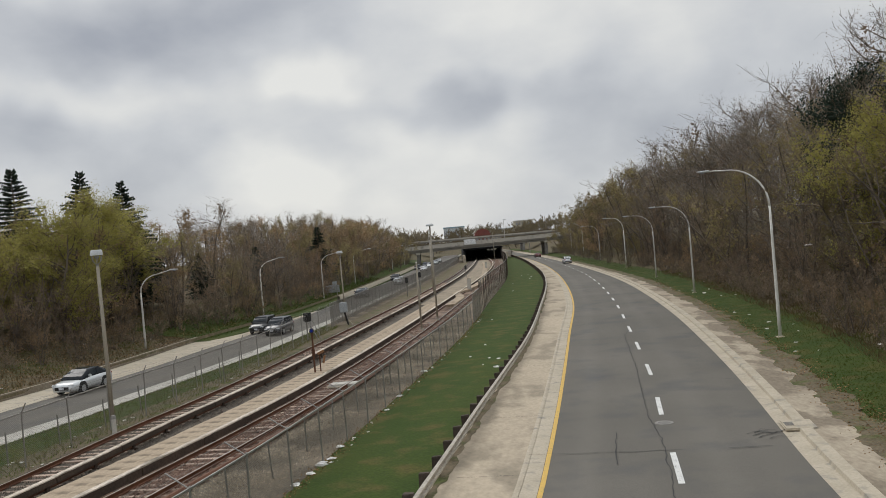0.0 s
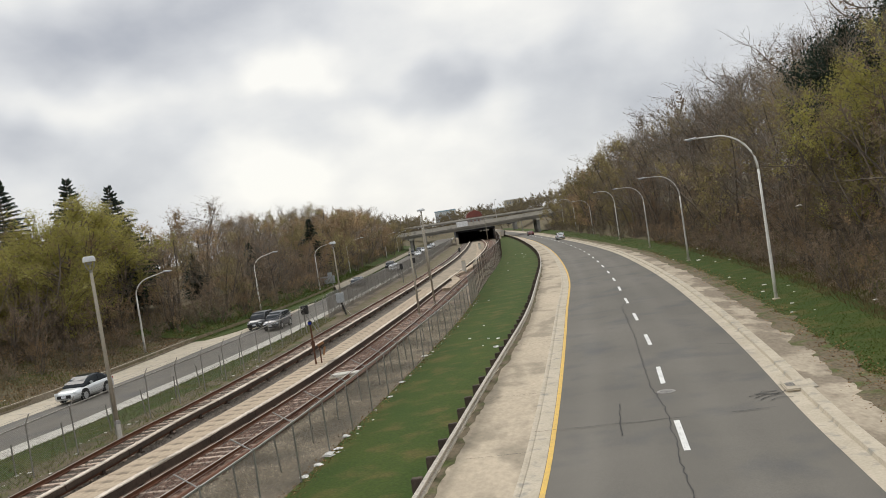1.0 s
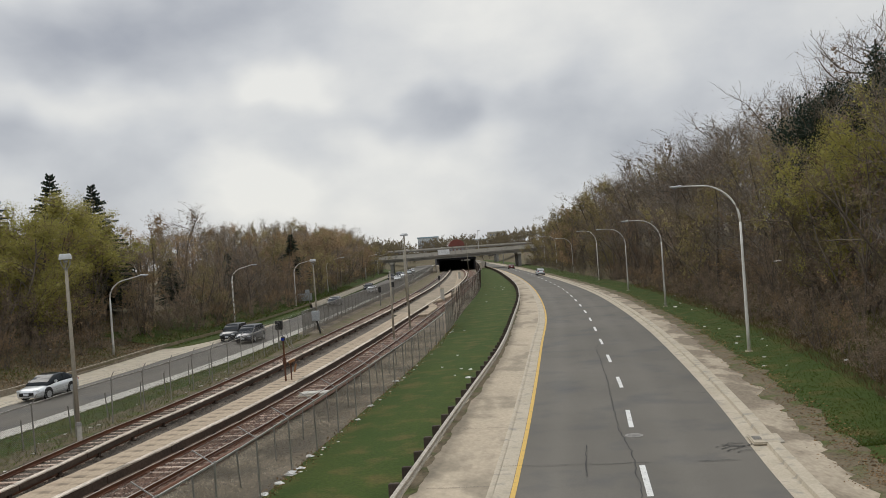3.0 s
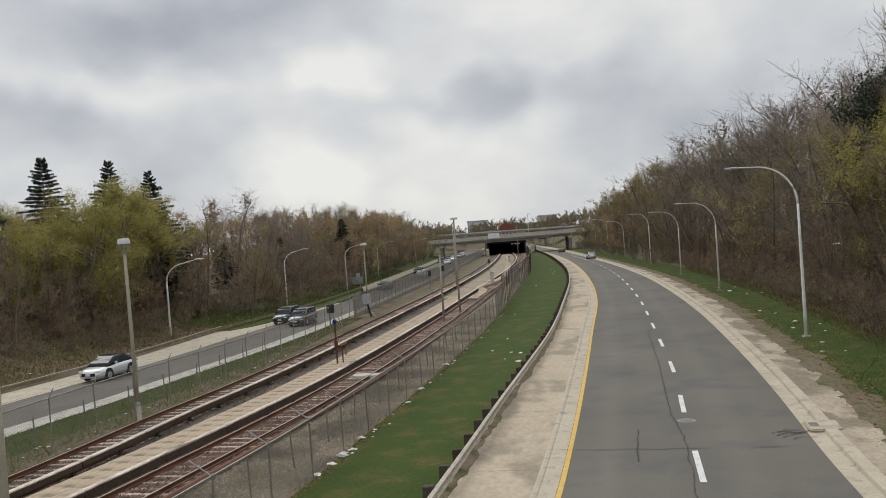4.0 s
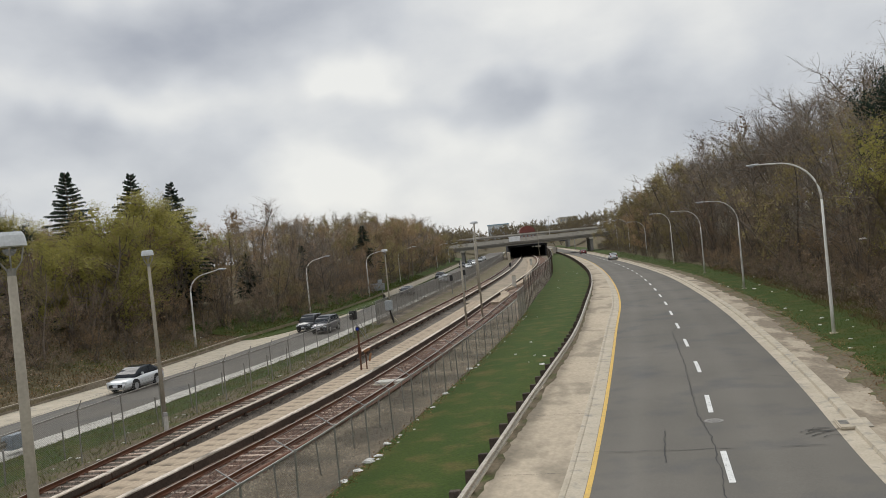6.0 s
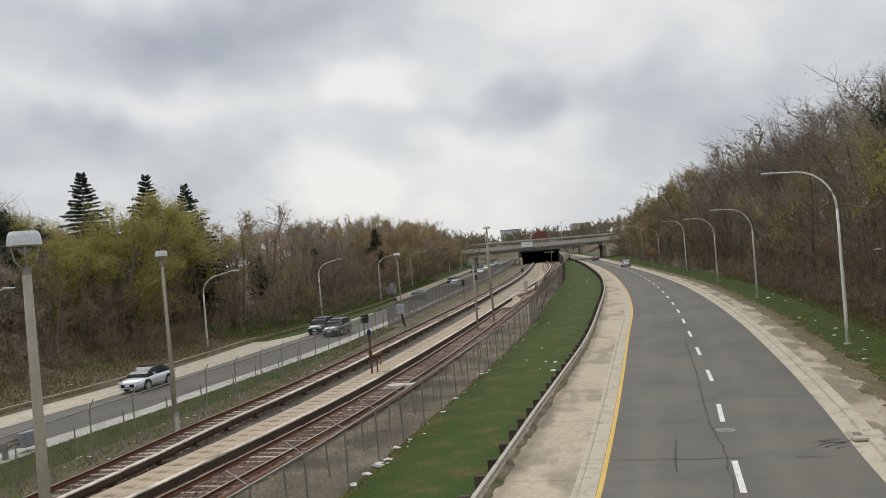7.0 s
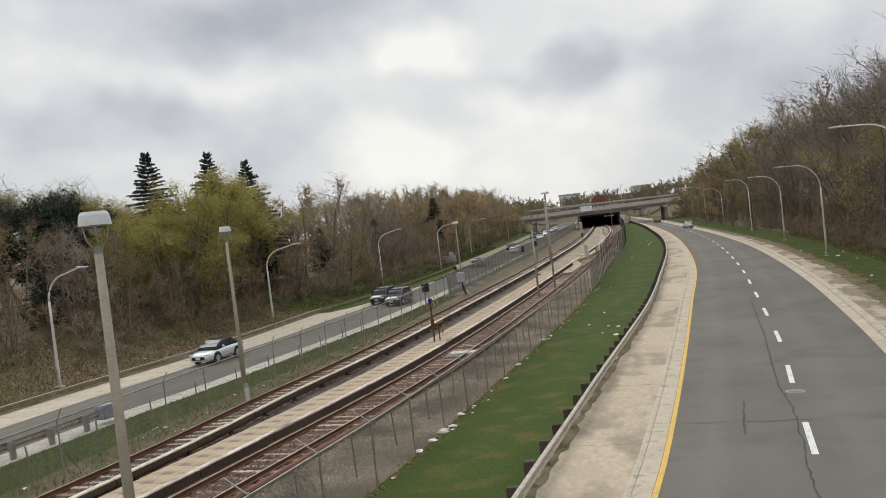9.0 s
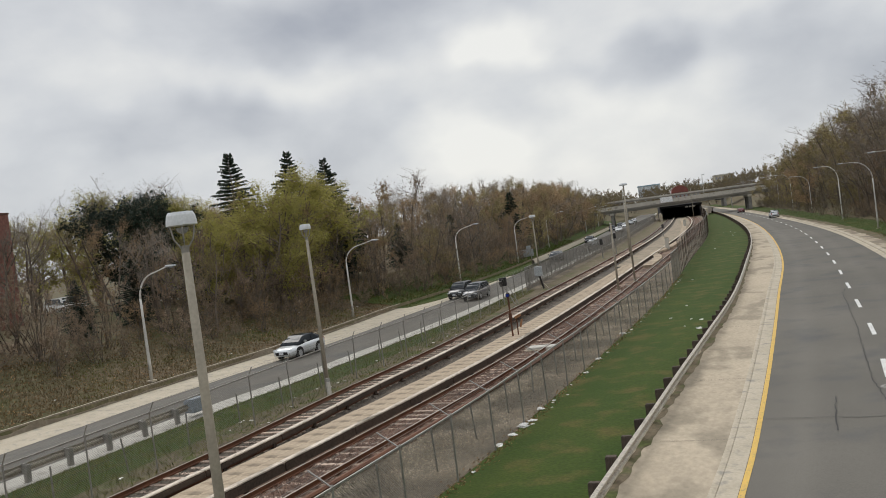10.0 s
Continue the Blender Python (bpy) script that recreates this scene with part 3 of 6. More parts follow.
# ---- railway ----
def railway_track(line, side, y0, y1, name_label):
    """A track with two rails, ties and a covered third rail on one side (+1 right, -1 left)."""
    track = thing("railway_track", 0, 0, 0, name_label, "railway track", "railway tracks")
    ys = stations(y0, y1, 1.5, 0.03)
    for d in (-0.75, 0.75):
        sweep("rail", [(line, d - 0.07, -0.02), (line, d - 0.07, 0.02), (line, d - 0.015, 0.04), (line, d - 0.015, 0.12), (line, d - 0.036, 0.13), (line, d - 0.036, 0.165),
                       (line, d + 0.036, 0.165), (line, d + 0.036, 0.13), (line, d + 0.015, 0.12), (line, d + 0.015, 0.04), (line, d + 0.07, 0.02), (line, d + 0.07, -0.02)],
              [RAIL, RAILTOP], ys, track, slots=[0, 0, 0, 0, 0, 1, 0, 0, 0, 0, 0])
    o = side * 1.28
    third = sweep("third_rail", [(line, o - 0.04, 0.05), (line, o - 0.04, 0.22), (line, o + 0.04, 0.22), (line, o + 0.04, 0.05)], RAIL, ys, track, "rusty power rail", closed=True)
    back, low = o + (0.12 if side > 0 else 0.09), (0.17 if side > 0 else 0.06)
    cuts = steps(line, y0, min(y1, 200), 4.2)
    for a, b in zip(cuts, cuts[1:]):
        w = random.uniform(-0.015, 0.015)
        yy = [a + 0.03, (a + b) / 2, b - 0.03]
        sweep("cover_board", [(line, o - 0.14 + w, 0.34), (line, o - 0.14 + w, 0.38), (line, o + 0.14 + w, 0.40), (line, o + 0.14 + w, 0.36)], BOARD, yy, third, "", closed=True, ends=True)
        sweep("side_board", [(line, back, low), (line, back, 0.335), (line, back + 0.04, 0.335), (line, back + 0.04, low)], BLACKENED, yy, third, "", closed=True, ends=True)
    yy = stations(cuts[-1], y1, 4, 0.03)
    sweep("cover_board", [(line, o - 0.14, 0.34), (line, o - 0.14, 0.38), (line, o + 0.14, 0.40), (line, o + 0.14, 0.36)], BOARD, yy, third, "", closed=True)
    sweep("side_board", [(line, back, low), (line, back, 0.335), (line, back + 0.04, 0.335), (line, back + 0.04, low)], BLACKENED, yy, third, "", closed=True)
    me = bpy.data.meshes.new("bracket")
    bm = box(0.10, 0.16, 0.34)
    box(0.34, 0.08, 0.06, (0, 0, -0.05), bm=bm)
    bm.to_mesh(me)
    bm.free()
    me.materials.append(BLACKENED)
    for y in steps(line, y0 + 1, 130, 2.8):
        ob = new("bracket", me)
        ob.parent = third
        ob.matrix_basis = pose(*line.off(y, o + (0.05 if side > 0 else -0.03), 0.0), 0, 0, line.turn(y))
    return track


track_a = railway_track(TRACK_A, 1, 8, 330, "rusty railway track on wooden ties with a pale covered power rail")
track_b = railway_track(TRACK_B, -1, 8, 330, "rusty railway track on stained ballast beside a slab walkway")

# a rusty conduit lies along the near track
conduit = sweep("conduit", [(TRACK_B, 1.35, 0.02), (TRACK_B, 1.30, 0.10), (TRACK_B, 1.36, 0.16), (TRACK_B, 1.44, 0.16), (TRACK_B, 1.50, 0.10), (TRACK_B, 1.45, 0.02)], RAIL, stations(8, 150, 1.5, 0.03), None, closed=True)
tagged(conduit, "rusty steel conduit lying on ballast beside the rails", "conduit")
# beyond the slabs the space between the tracks is paved
laid("track_paving", [(TRACK_A, 2.1, -0.2), (TRACK_A, 2.1, 0.06), (TRACK_B, -1.9, 0.06), (TRACK_B, -1.9, -0.2)], PAVING, "pale dusty paving between the two tracks", "paving", stations(98, 300, 2.5, 0.03))
trough = Line((0.2, 92), (1.6, 104), (1.2, 112), (3.0, 120), (5.8, 138), (7.2, 160), (9.6, 200), (11.6, 250))
tagged(sweep("cable_trough", [(trough, -0.5, 0.02), (trough, -0.5, 0.32), (trough, 0.5, 0.32), (trough, 0.5, 0.02)], SLAB, stations(92, 250, 2, 0.02), None, closed=True, ends=True), "winding concrete cable trough between the tracks", "cable trough")


# ---- fences ----
def chain_link(line, y0, y1, height, pitch, wire):
    """Crossing wires of a chain-link panel, as thin flat strips."""
    a, b = line.off(y0, 0), line.off(y1, 0)
    length = (b - a).length
    verts, faces = [], []
    n = int(length / pitch)
    m = int(height / pitch)
    for k in range(-m, n):
        for lean in (1, -1):
            u0, u1 = (k * pitch, k * pitch + height) if lean > 0 else (k * pitch + height, k * pitch)
            z0, z1 = 0.04, height
            if max(u0, u1) < 0 or min(u0, u1) > length:
                continue
            # keep the wire within the panel
            pts = []
            for u, z, v, w in ((u0, z0, u1, z1), (u1, z1, u0, z0)):
                if u < 0 or u > length:
                    e = 0.0 if u < 0 else length
                    z = z + (w - z) * (e - u) / (v - u)
                    u = e
                pts.append((u, z))
            i = len(verts)
            for u, z in pts:
                p = a.lerp(b, u / length)
                verts += [(p.x, p.y, z - wire), (p.x, p.y, z + wire)]
            faces.append((i, i + 2, i + 3, i + 1))
    return verts, faces


def fence(line, y0, y1, height, gap, arm, pitch, wired_to, label, far_pitch=0.2, thick=0.009):
    f = thing("chain_link_fence", 0, 0, 0, label, "fence", "railway fences")
    posts = steps(line, y0, y1, gap)
    post = bpy.data.meshes.new("post")
    bm = tube([(0, 0, -0.3), (0, 0, height + 0.03)], 0.029, 6)
    tube([(0, 0, height + 0.03), (0, 0, height + 0.07)], [0.037, 0.02], 6, bm=bm)
    bm.to_mesh(post)
    bm.free()
    armed = bpy.data.meshes.new("arm")
    bm = tube([(0, 0, height), (arm * 0.6, 0, height + 0.38)], 0.022, 5)
    bm.to_mesh(armed)
    bm.free()
    for me in (post, armed):
        me.materials.append(STEEL)
    for i, y in enumerate(posts):
        ob = new("post", post)
        ob.parent = f
        ob.matrix_basis = pose(*line.off(y, 0), random.uniform(-1.2, 1.2), random.uniform(-1.2, 1.2), line.turn(y))
        if arm:
            ob = new("arm", armed)
            ob.parent = f
            ob.matrix_basis = pose(*line.off(y, 0), 0, 0, line.turn(y))
    sweep("top_rail", [(line, -0.024, height - 0.024), (line, -0.024, height + 0.024), (line, 0.024, height + 0.024), (line, 0.024, height - 0.024)], STEEL, stations(y0, y1, 1.5, 0.02), f, closed=True)
    if arm:
        for k in (0.35, 0.65, 0.95):
            d, z = arm * 0.6 * k, height + 0.38 * k
            sweep("barbed_wire", [(line, d - 0.005, z), (line, d, z + 0.008), (line, d + 0.005, z)], MESHWIRE, stations(y0, min(y1, 120), 1.5, 0.02), f, closed=True)
    for a, b in zip(posts, posts[1:]):
        coarse = a > wired_to
        v, fc = chain_link(line, a, b, height, far_pitch if coarse else pitch, thick if coarse else 0.0055)
        mesh_object("chain_link", v, fc, MESHWIRE, f)
    return f


near_fence = fence(NEARFENCE, 8.0, 72, 1.9, 3.0, -1, 0.075, 70, "galvanised chain-link fence with barbed-wire arms beside the tracks")
near_fence_b = fence(NEARFENCE, 80, 286, 3.2, 2.0, 0, 0.12, 10, "tall close-posted brownish steel fence along the grass strip", 0.12, 0.013)
panel_fence = fence(NEARFENCE, 72.2, 80, 2.5, 2.6, 0, 0.1, 10, "close-meshed grey steel fence panels beside the grass strip", 0.09, 0.018)
for o in near_fence_b.children:
    if o.name.split(".")[0] == "post":
        o.data.materials[0] = POST
        break
far_fence = fence(FARFENCE, 8.0, 80, 2.1, 3.0, 0.35, 0.085, 60, "galvanised chain-link fence between railway and carriageway", 0.14)
far_fence_b = fence(Line(*[(FARFENCE.at(y) - 0.4, y) for y in (80, 95, 110, 130, 150, 185, 220, 255, 288)]), 80, 288, 2.3, 2.6, 0, 0.16, 10, "tall close-meshed grey steel fence along the railway", 0.11, 0.026)
# inner line of bare posts left from an older fence
old_line = Line(*[(NEARFENCE.at(y) - 1.25, y) for y in (10, 24, 32, 45, 66, 98)])
old_mesh = bpy.data.meshes.new("post")
bm = tube([(0, 0, -0.3), (0, 0, 1.25)], 0.03, 6)
bm.to_mesh(old_mesh)
bm.free()
old_mesh.materials.append(STEEL)
for y in steps(old_line, 14, 62, 3.4):
    ob = new("fence_post", old_mesh)
    ob.matrix_basis = pose(*old_line.off(y, random.uniform(-0.1, 0.1)), random.uniform(-4, 4), random.uniform(-4, 4), 0)
    tagged(ob, "short bare steel post in ballast beside the fence", "post", "old fence posts")
far_line = Line(*[(FARFENCE.at(y) - 1.1, y) for y in (10, 24, 32, 45, 60, 75)])
for y in steps(far_line, 16, 58, 3.3):
    ob = new("fence_post", old_mesh)
    ob.matrix_basis = pose(*far_line.off(y, random.uniform(-0.1, 0.1), 0.05), random.uniform(-5, 5), random.uniform(-5, 5), 0)
    tagged(ob, "short steel post standing in weedy grass", "post", "old fence posts")
for y0, y1, z in ((20, 58, 0.75), (20, 58, 0.45)):
    s = sweep("slack_wire", [(far_line, -0.008, z), (far_line, 0.0, z + 0.014), (far_line, 0.008, z)], POST, stations(y0, y1, 1.5, 0.02), None, closed=True)
    tagged(s, "dark slack wire strung along old posts", "wire", "slack wires")


# ---- guard rails ----
def guard_rail(line, y0, y1, gap, side, label, posts_material, beam_z=0.52):
    """A W-beam on posts; the posts stand on the side given (+1 right, -1 left)."""
    g = thing("guard_rail", 0, 0, 0, label, "guard rail")
    w = [(0.0, -0.16), (0.09, -0.13), (0.09, -0.07), (0.0, -0.03), (0.0, 0.03), (0.09, 0.07), (0.09, 0.13), (0.0, 0.16)]
    sec = [(line, -side * x, beam_z + z) for x, z in w] + [(line, -side * (x - 0.012), beam_z + z) for x, z in w[::-1]]
    cuts = steps(line, y0, y1 - 2, 7.6) + [y1]
    for a, b in zip(cuts, cuts[1:]):
        sweep("beam", sec, BEAM, [a, a + (b - a) * 0.33, a + (b - a) * 0.66, b + 0.02], g, closed=True, ends=True)
    me = bpy.data.meshes.new("post")
    bm = box(0.18, 0.20, 0.98, (side * 0.24, 0, -0.3), 0.015)
    box(0.12, 0.16, 0.34, (side * 0.10, 0, beam_z - 0.17), bm=bm)
    bm.to_mesh(me)
    bm.free()
    me.materials.append(posts_material)
    for y in steps(line, y0 + 0.6, y1, gap):
        ob = new("post", me)
        ob.parent = g
        ob.matrix_basis = pose(*line.off(y, 0, random.uniform(-0.02, 0.05)), random.uniform(-3, 3), random.uniform(-3, 3), line.turn(y))
    return g


guard = guard_rail(GUARD, 10, 300, 1.9, -1, "weathered steel guard rail on dark wooden posts beside the shoulder", POST)
GUARD_L = Line((-23.6, 15), (-22.5, 25.5), (-21.9, 29), (-21.3, 32), (-20.9, 34.2))
guard_b = guard_rail(GUARD_L, 15, 34.4, 1.95, 1, "grey steel guard rail ending beside the far carriageway", STEEL, 0.55)
endp = GUARD_L.off(34.2, 0.0)
bm = box(0.6, 0.95, 0.62, (0, 0.3, 0.26), 0.05)
end_cap = part("end_terminal", bm, mat("reflective_terminal", (0.28, 0.31, 0.34), (0.22, 0.25, 0.28), 3, 20, 0.5, 0.05), guard_b, "grey boxed end terminal")
end_cap.matrix_basis = pose(endp.x, endp.y, 0, 0, 0, GUARD_L.turn(34))


# ---- street lamps ----
def street_lamp(x, y, z, height, reach, turn, label, rise=2.3, flat=0.66, climb=0.06, coat=LAMPGREY):
    """A tapered pole whose top bends over into an arm with a flat luminaire; the arm points along local +x."""
    lamp = thing("street_lamp", x, y, z, label, "street lamp", "street lamps", turn)
    part("base_plate", box(0.42, 0.42, 0.12, (0, 0, -0.02), 0.02), KERB, lamp, "concrete footing")
    pts, rad = [(0, 0, 0.05)], [0.105]
    for k in range(1, 5):
        pts.append((0, 0, (height - rise) * k / 4))
        rad.append(0.105 - 0.01 * k)
    part("pole", tube(pts, rad, 10), coat, lamp, smooth=True)
    arm_end = reach - 0.6
    arc = [(arm_end * flat * (1 - math.cos(a)), 0, height - rise + (rise - climb) * math.sin(a)) for a in np.linspace(0, math.pi / 2 * 0.94, 10)]
    arc.append((arm_end, 0, height - 0.01))
    part("arm", tube(arc, [0.066 - 0.003 * k for k in range(len(arc))], 10), coat, lamp, smooth=True)
    bm = box(0.72, 0.28, 0.13, (arm_end + 0.24, 0, height - 0.07), 0.05)
    for v in bm.verts:
        if v.co.x > arm_end + 0.4:
            v.co.z = height - 0.01 + (v.co.z - height) * 0.6
    head = part("luminaire", bm, HOUSING, lamp, smooth=True)
    bm = bmesh.new()
    bmesh.ops.create_uvsphere(bm, u_segments=10, v_segments=6, radius=0.12)
    for v in bm.verts:
        v.co = Vector((arm_end + 0.3 + v.co.x * 1.4, v.co.y, height - 0.08 + v.co.z * 0.6))
    part("lens", bm, LENS, head, smooth=True)
    part("hatch", box(0.1, 0.02, 0.32, (0, -0.105, 0.7), 0.005), STEEL, lamp)
    return lamp


# right verge: foot on the plan, height over the foot and reach of the arm
for x, y, z, h, reach in ((18.8, 47.8, 0.1, 9.9, 3.85), (24.3, 82.3, 0.2, 8.7, 3.8), (27.9, 111.0, 0.2, 8.4, 3.8), (31.2, 144.1, 0.2, 8.75, 3.4), (34.5, 185.2, 0.2, 7.95, 3.75), (36.6, 219.2, 0.2, 9.0, 3.6), (38.3, 250.0, 0.2, 9.2, 3.6)):
    street_lamp(x, y, min(z, ground_at(x, y)), h + z - min(z, ground_at(x, y)), reach, 180 + GUTTER.turn(y), "pale street lamp with a curved arm on the grass verge", coat=LAMPWHITE if y in (47.8, 144.1) else LAMPGREY)
for x, y, h, z, reach in ((-28.5, 42.9, 6.45, 0.6, 2.95), (-25.1, 68.6, 6.4, 0.5, 3.35), (-21.4, 96.6, 7.0, 0.1, 3.05), (-18.2, 123.2, 7.1, 0.05, 3.3), (-17.6, 162, 7.2, 0.05, 3.6), (-14.6, 233, 7.3, 0.05, 3.5), (-13.2, 275, 7.3, 0.05, 3.5)):
    street_lamp(x, y, z - 0.1, h + 0.1, reach, ASPHALT_F.turn(y), "pale grey street lamp with a curved arm beside the far carriageway", 1.7, 0.62, 0.28, LAMPWHITE if y == 96.6 else LAMPGREY)


def yard_lamp(x, y, height, label, radius=0.15, lean=0.0, cap=0.42):
    """A concrete pole with a round hat-shaped luminaire over a glass bowl in a cage."""
    lamp = thing("pole_lamp", x, y, -0.05, label, "lamp pole", "railway lamp poles")
    lamp.matrix_basis = pose(x, y, -0.05, 0, lean, 0)
    part("pole", tube([(0, 0, 0), (0, 0, height * 0.5), (0, 0, height - 0.75)], [radius, radius * 0.85, radius * 0.68], 12), POLECONC, lamp, smooth=True)
    part("collar", tube([(0, 0, height - 0.78), (0, 0, height - 0.62)], [radius * 0.6, radius * 0.75], 12), STEEL, lamp)
    profile = [(cap * 1.02, height - 0.25), (cap * 1.0, height - 0.18), (cap * 0.93, height - 0.07), (cap * 0.8, height - 0.01), (0.0, height)]
    bm = bmesh.new()
    rings = [[bm.verts.new((r * math.cos(a), r * math.sin(a), z)) for a in [2 * math.pi * k / 20 for k in range(20)]] for r, z in profile[:-1]]
    for a, b in zip(rings, rings[1:]):
        for k in range(20):
            bm.faces.new((a[k], a[(k + 1) % 20], b[(k + 1) % 20], b[k]))
    bm.faces.new(rings[-1])
    bm.faces.new(rings[0][::-1])
    head = part("hood", bm, HOUSING, lamp)
    bm = bmesh.new()
    bmesh.ops.create_uvsphere(bm, u_segments=14, v_segments=8, radius=cap * 0.42)
    for v in bm.verts:
        v.co.z = height - 0.30 + v.co.z * (0.95 if v.co.z < 0 else 0.05)
    part("bowl", bm, LENS, head, "grey glass bowl", smooth=True)
    for k in range(6):
        a = k * math.pi / 3
        part("cage_bar", tube([(cap * 0.9 * math.cos(a), cap * 0.9 * math.sin(a), height - 0.26), (cap * 0.72 * math.cos(a), cap * 0.72 * math.sin(a), height - 0.5), (radius * 0.7 * math.cos(a), radius * 0.7 * math.sin(a), height - 0.66)], 0.014, 5), STEEL, head)
    return lamp


yard_lamp(-8.05, 13.7, 8.15, "tall concrete lamp pole with a pale round hood beside the tracks", 0.108, 0.0, 0.275)
yard_lamp(-15.35, 37.2, 8.25, "concrete lamp pole with a pale round hood between fence and rails", 0.10, -0.6, 0.27)
yard_lamp(-10.6, 85.5, 7.3, "slim lamp pole with a pale round hood at the railway fence", 0.085, -0.4, 0.32)
for x, y, h in ((-2.4, 70.2, 5.75), (-1.1, 77.1, 8.95), (-1.9, 118, 7.4), (15.0, 250, 9.0)):
    p = thing("signal_pole", x, y, -0.05, "slender grey steel pole standing beside the tracks", "pole", "trackside poles")
    part("shaft", tube([(0, 0, 0), (0, 0, h)], [0.1, 0.07], 10), POLECONC, p, smooth=True)
    part("foot", box(0.34, 0.34, 0.2, (0, 0, 0), 0.02), KERB, p)
    if y == 77.1:
        part("hood", tube([(0, 0, h - 0.1), (0, 0, h + 0.02), (0, 0, h + 0.12)], [0.36, 0.37, 0.26], 14), HOUSING, p, "pale round lamp hood")
    else:
        part("cap", tube([(0, 0, h), (0, 0, h + 0.06)], [0.1, 0.05], 10), STEEL, p)

# ---- signals and boxes by the track ----
DARK = mat("dark_signal_paint", (0.03, 0.03, 0.032), (0.045, 0.043, 0.04), 3, 20, 0.5, 0.05)
RUST = mat("rusted_signal_steel", (0.14, 0.06, 0.03), (0.09, 0.045, 0.03), 4, 20, 0.8, 0.2)
BLUE = mat("blue_signal_glass", (0.03, 0.05, 0.35), (0.02, 0.04, 0.25), 4, 20, 0.2, 0)
TIMBER = mat("orange_timber", (0.33, 0.17, 0.08), (0.26, 0.13, 0.07), 3, 14, 0.8, 0.2)
CABINET = mat("grey_cabinet_paint", (0.40, 0.42, 0.43), (0.34, 0.36, 0.37), 3, 15, 0.5, 0.05)
sx, sy = -8.25, 49.7
s = thing("track_signal", sx, sy, 0.0, "rusty trackside signal post with a small blue light", "signal")
part("mast", tube([(0, 0, 0), (0, 0, 2.55)], 0.055, 8), RUST, s)
part("head", box(0.2, 0.18, 0.42, (0, 0, 1.1), 0.03), RUST, s)
part("lamp_box", box(0.24, 0.24, 0.26, (0, 0, 2.5), 0.04), DARK, s)
part("blue_light", tube([(0, -0.13, 2.63), (0, -0.17, 2.63)], 0.09, 12), BLUE, s, "round blue glass")
part("footing", box(0.5, 0.5, 0.14, (0, 0, -0.02), 0.02), KERB, s)
s = thing("trip_arm", sx + 0.3, sy + 0.3, 0.0, "orange-brown timber frame leaning beside a signal post", "track device")
part("post", box(0.07, 0.07, 1.3), RUST, s)
ob = part("board", box(0.42, 0.12, 0.15, (0, 0, 0), 0.02), TIMBER, s)
ob.matrix_basis = pose(0.12, -0.05, 1.2, 0, -24, 0)
ob = part("board", box(0.11, 0.1, 0.5, (0, 0, 0), 0.02), TIMBER, s)
ob.matrix_basis = pose(0.2, -0.05, 0.6, 0, 14, 0)
s = thing("track_signal", -11.9, 69.5, 0.0, "black two-lamp signal on a braced post by the fence", "signal")
part("mast", tube([(0, 0, 0), (0, 0, 2.0)], 0.06, 8), STEEL, s)
part("housing", box(0.62, 0.4, 0.72, (0.1, 0, 1.6), 0.05), DARK, s)
part("hood", tube([(0.1, -0.2, 2.12), (0.1, -0.42, 2.1)], 0.12, 10), DARK, s)
part("brace", tube([(0.9, 0, 0), (0.15, 0, 1.5)], 0.04, 6), STEEL, s)
part("ladder_rail", tube([(1.15, 0.1, 0), (0.5, 0.1, 1.6)], 0.03, 6), STEEL, s)
s = thing("equipment_box", -10.2, 81.3, 0.0, "grey equipment box on a leaning dark stand by the fence", "equipment box")
part("cabinet", box(0.75, 0.45, 0.95, (0, 0, 1.25), 0.03), CABINET, s)
part("door", box(0.66, 0.02, 0.85, (0, -0.235, 1.3), 0.008), CABINET, s)
part("stand", tube([(0.35, 0, 0), (0.05, 0, 1.3)], 0.09, 8), DARK, s)
part("stand_brace", tube([(0.75, 0, 0), (0.4, 0, 0.5)], 0.05, 8), KERB, s)
for x, y, h in ((-5.6, 118.0, 2.6), (-3.9, 124.0, 3.0), (4.0, 165, 2.2)):
    s = thing("signal_box", x, y, 0.0, "dark signal box on a short post by the track fence", "signal", "far signals")
    part("post", tube([(0, 0, 0), (0, 0, h - 0.6)], 0.08, 8), STEEL, s)
    part("housing", box(0.4, 0.4, 0.8, (0, 0, h - 0.7), 0.05), DARK, s)
s = thing("bollard", -15.0, 36.4, -0.05, "small white-capped concrete marker post beside the rail", "marker post")
part("shaft", tube([(0, 0, 0), (0, 0, 0.8)], [0.11, 0.10], 10), PALE, s)
part("cap", tube([(0, 0, 0.8), (0, 0, 0.95)], [0.13, 0.09], 10), PIER, s)
for x, y in ((3.2, 119.0), (9.6, 196)):
    s = thing("marker_post", x, y, 0.05, "pale concrete marker post between the tracks", "marker post", "marker posts")
    part("shaft", box(0.55, 0.5, 1.7, (0, 0, 0), 0.04), PALE, s)
    part("cap", box(0.62, 0.57, 0.12, (0, 0, 1.7), 0.03), KERB, s)
for x, y, sxx, syy in ((-6.3, 44.8, 1.5, 0.9),):
    s = tagged(new("cover_slab", None), "pale concrete pit cover lying beside the rail", "pit cover", "pit covers")
    s.matrix_basis = pose(x + 0.35, y, 0.0, 0, 0, TRACK_B.turn(y))
    part("lid", box(sxx, syy, 0.16, (0, 0, -0.02), 0.03), PALE, s)
    part("frame", box(sxx + 0.2, syy + 0.2, 0.08, (0, 0, -0.04), 0.01), KERB, s)


# ---- road sign seen from behind on the far verge ----
s = thing("road_sign", -18.1, 132.0, 0.05, "grey back of a low road sign on two posts", "road sign")
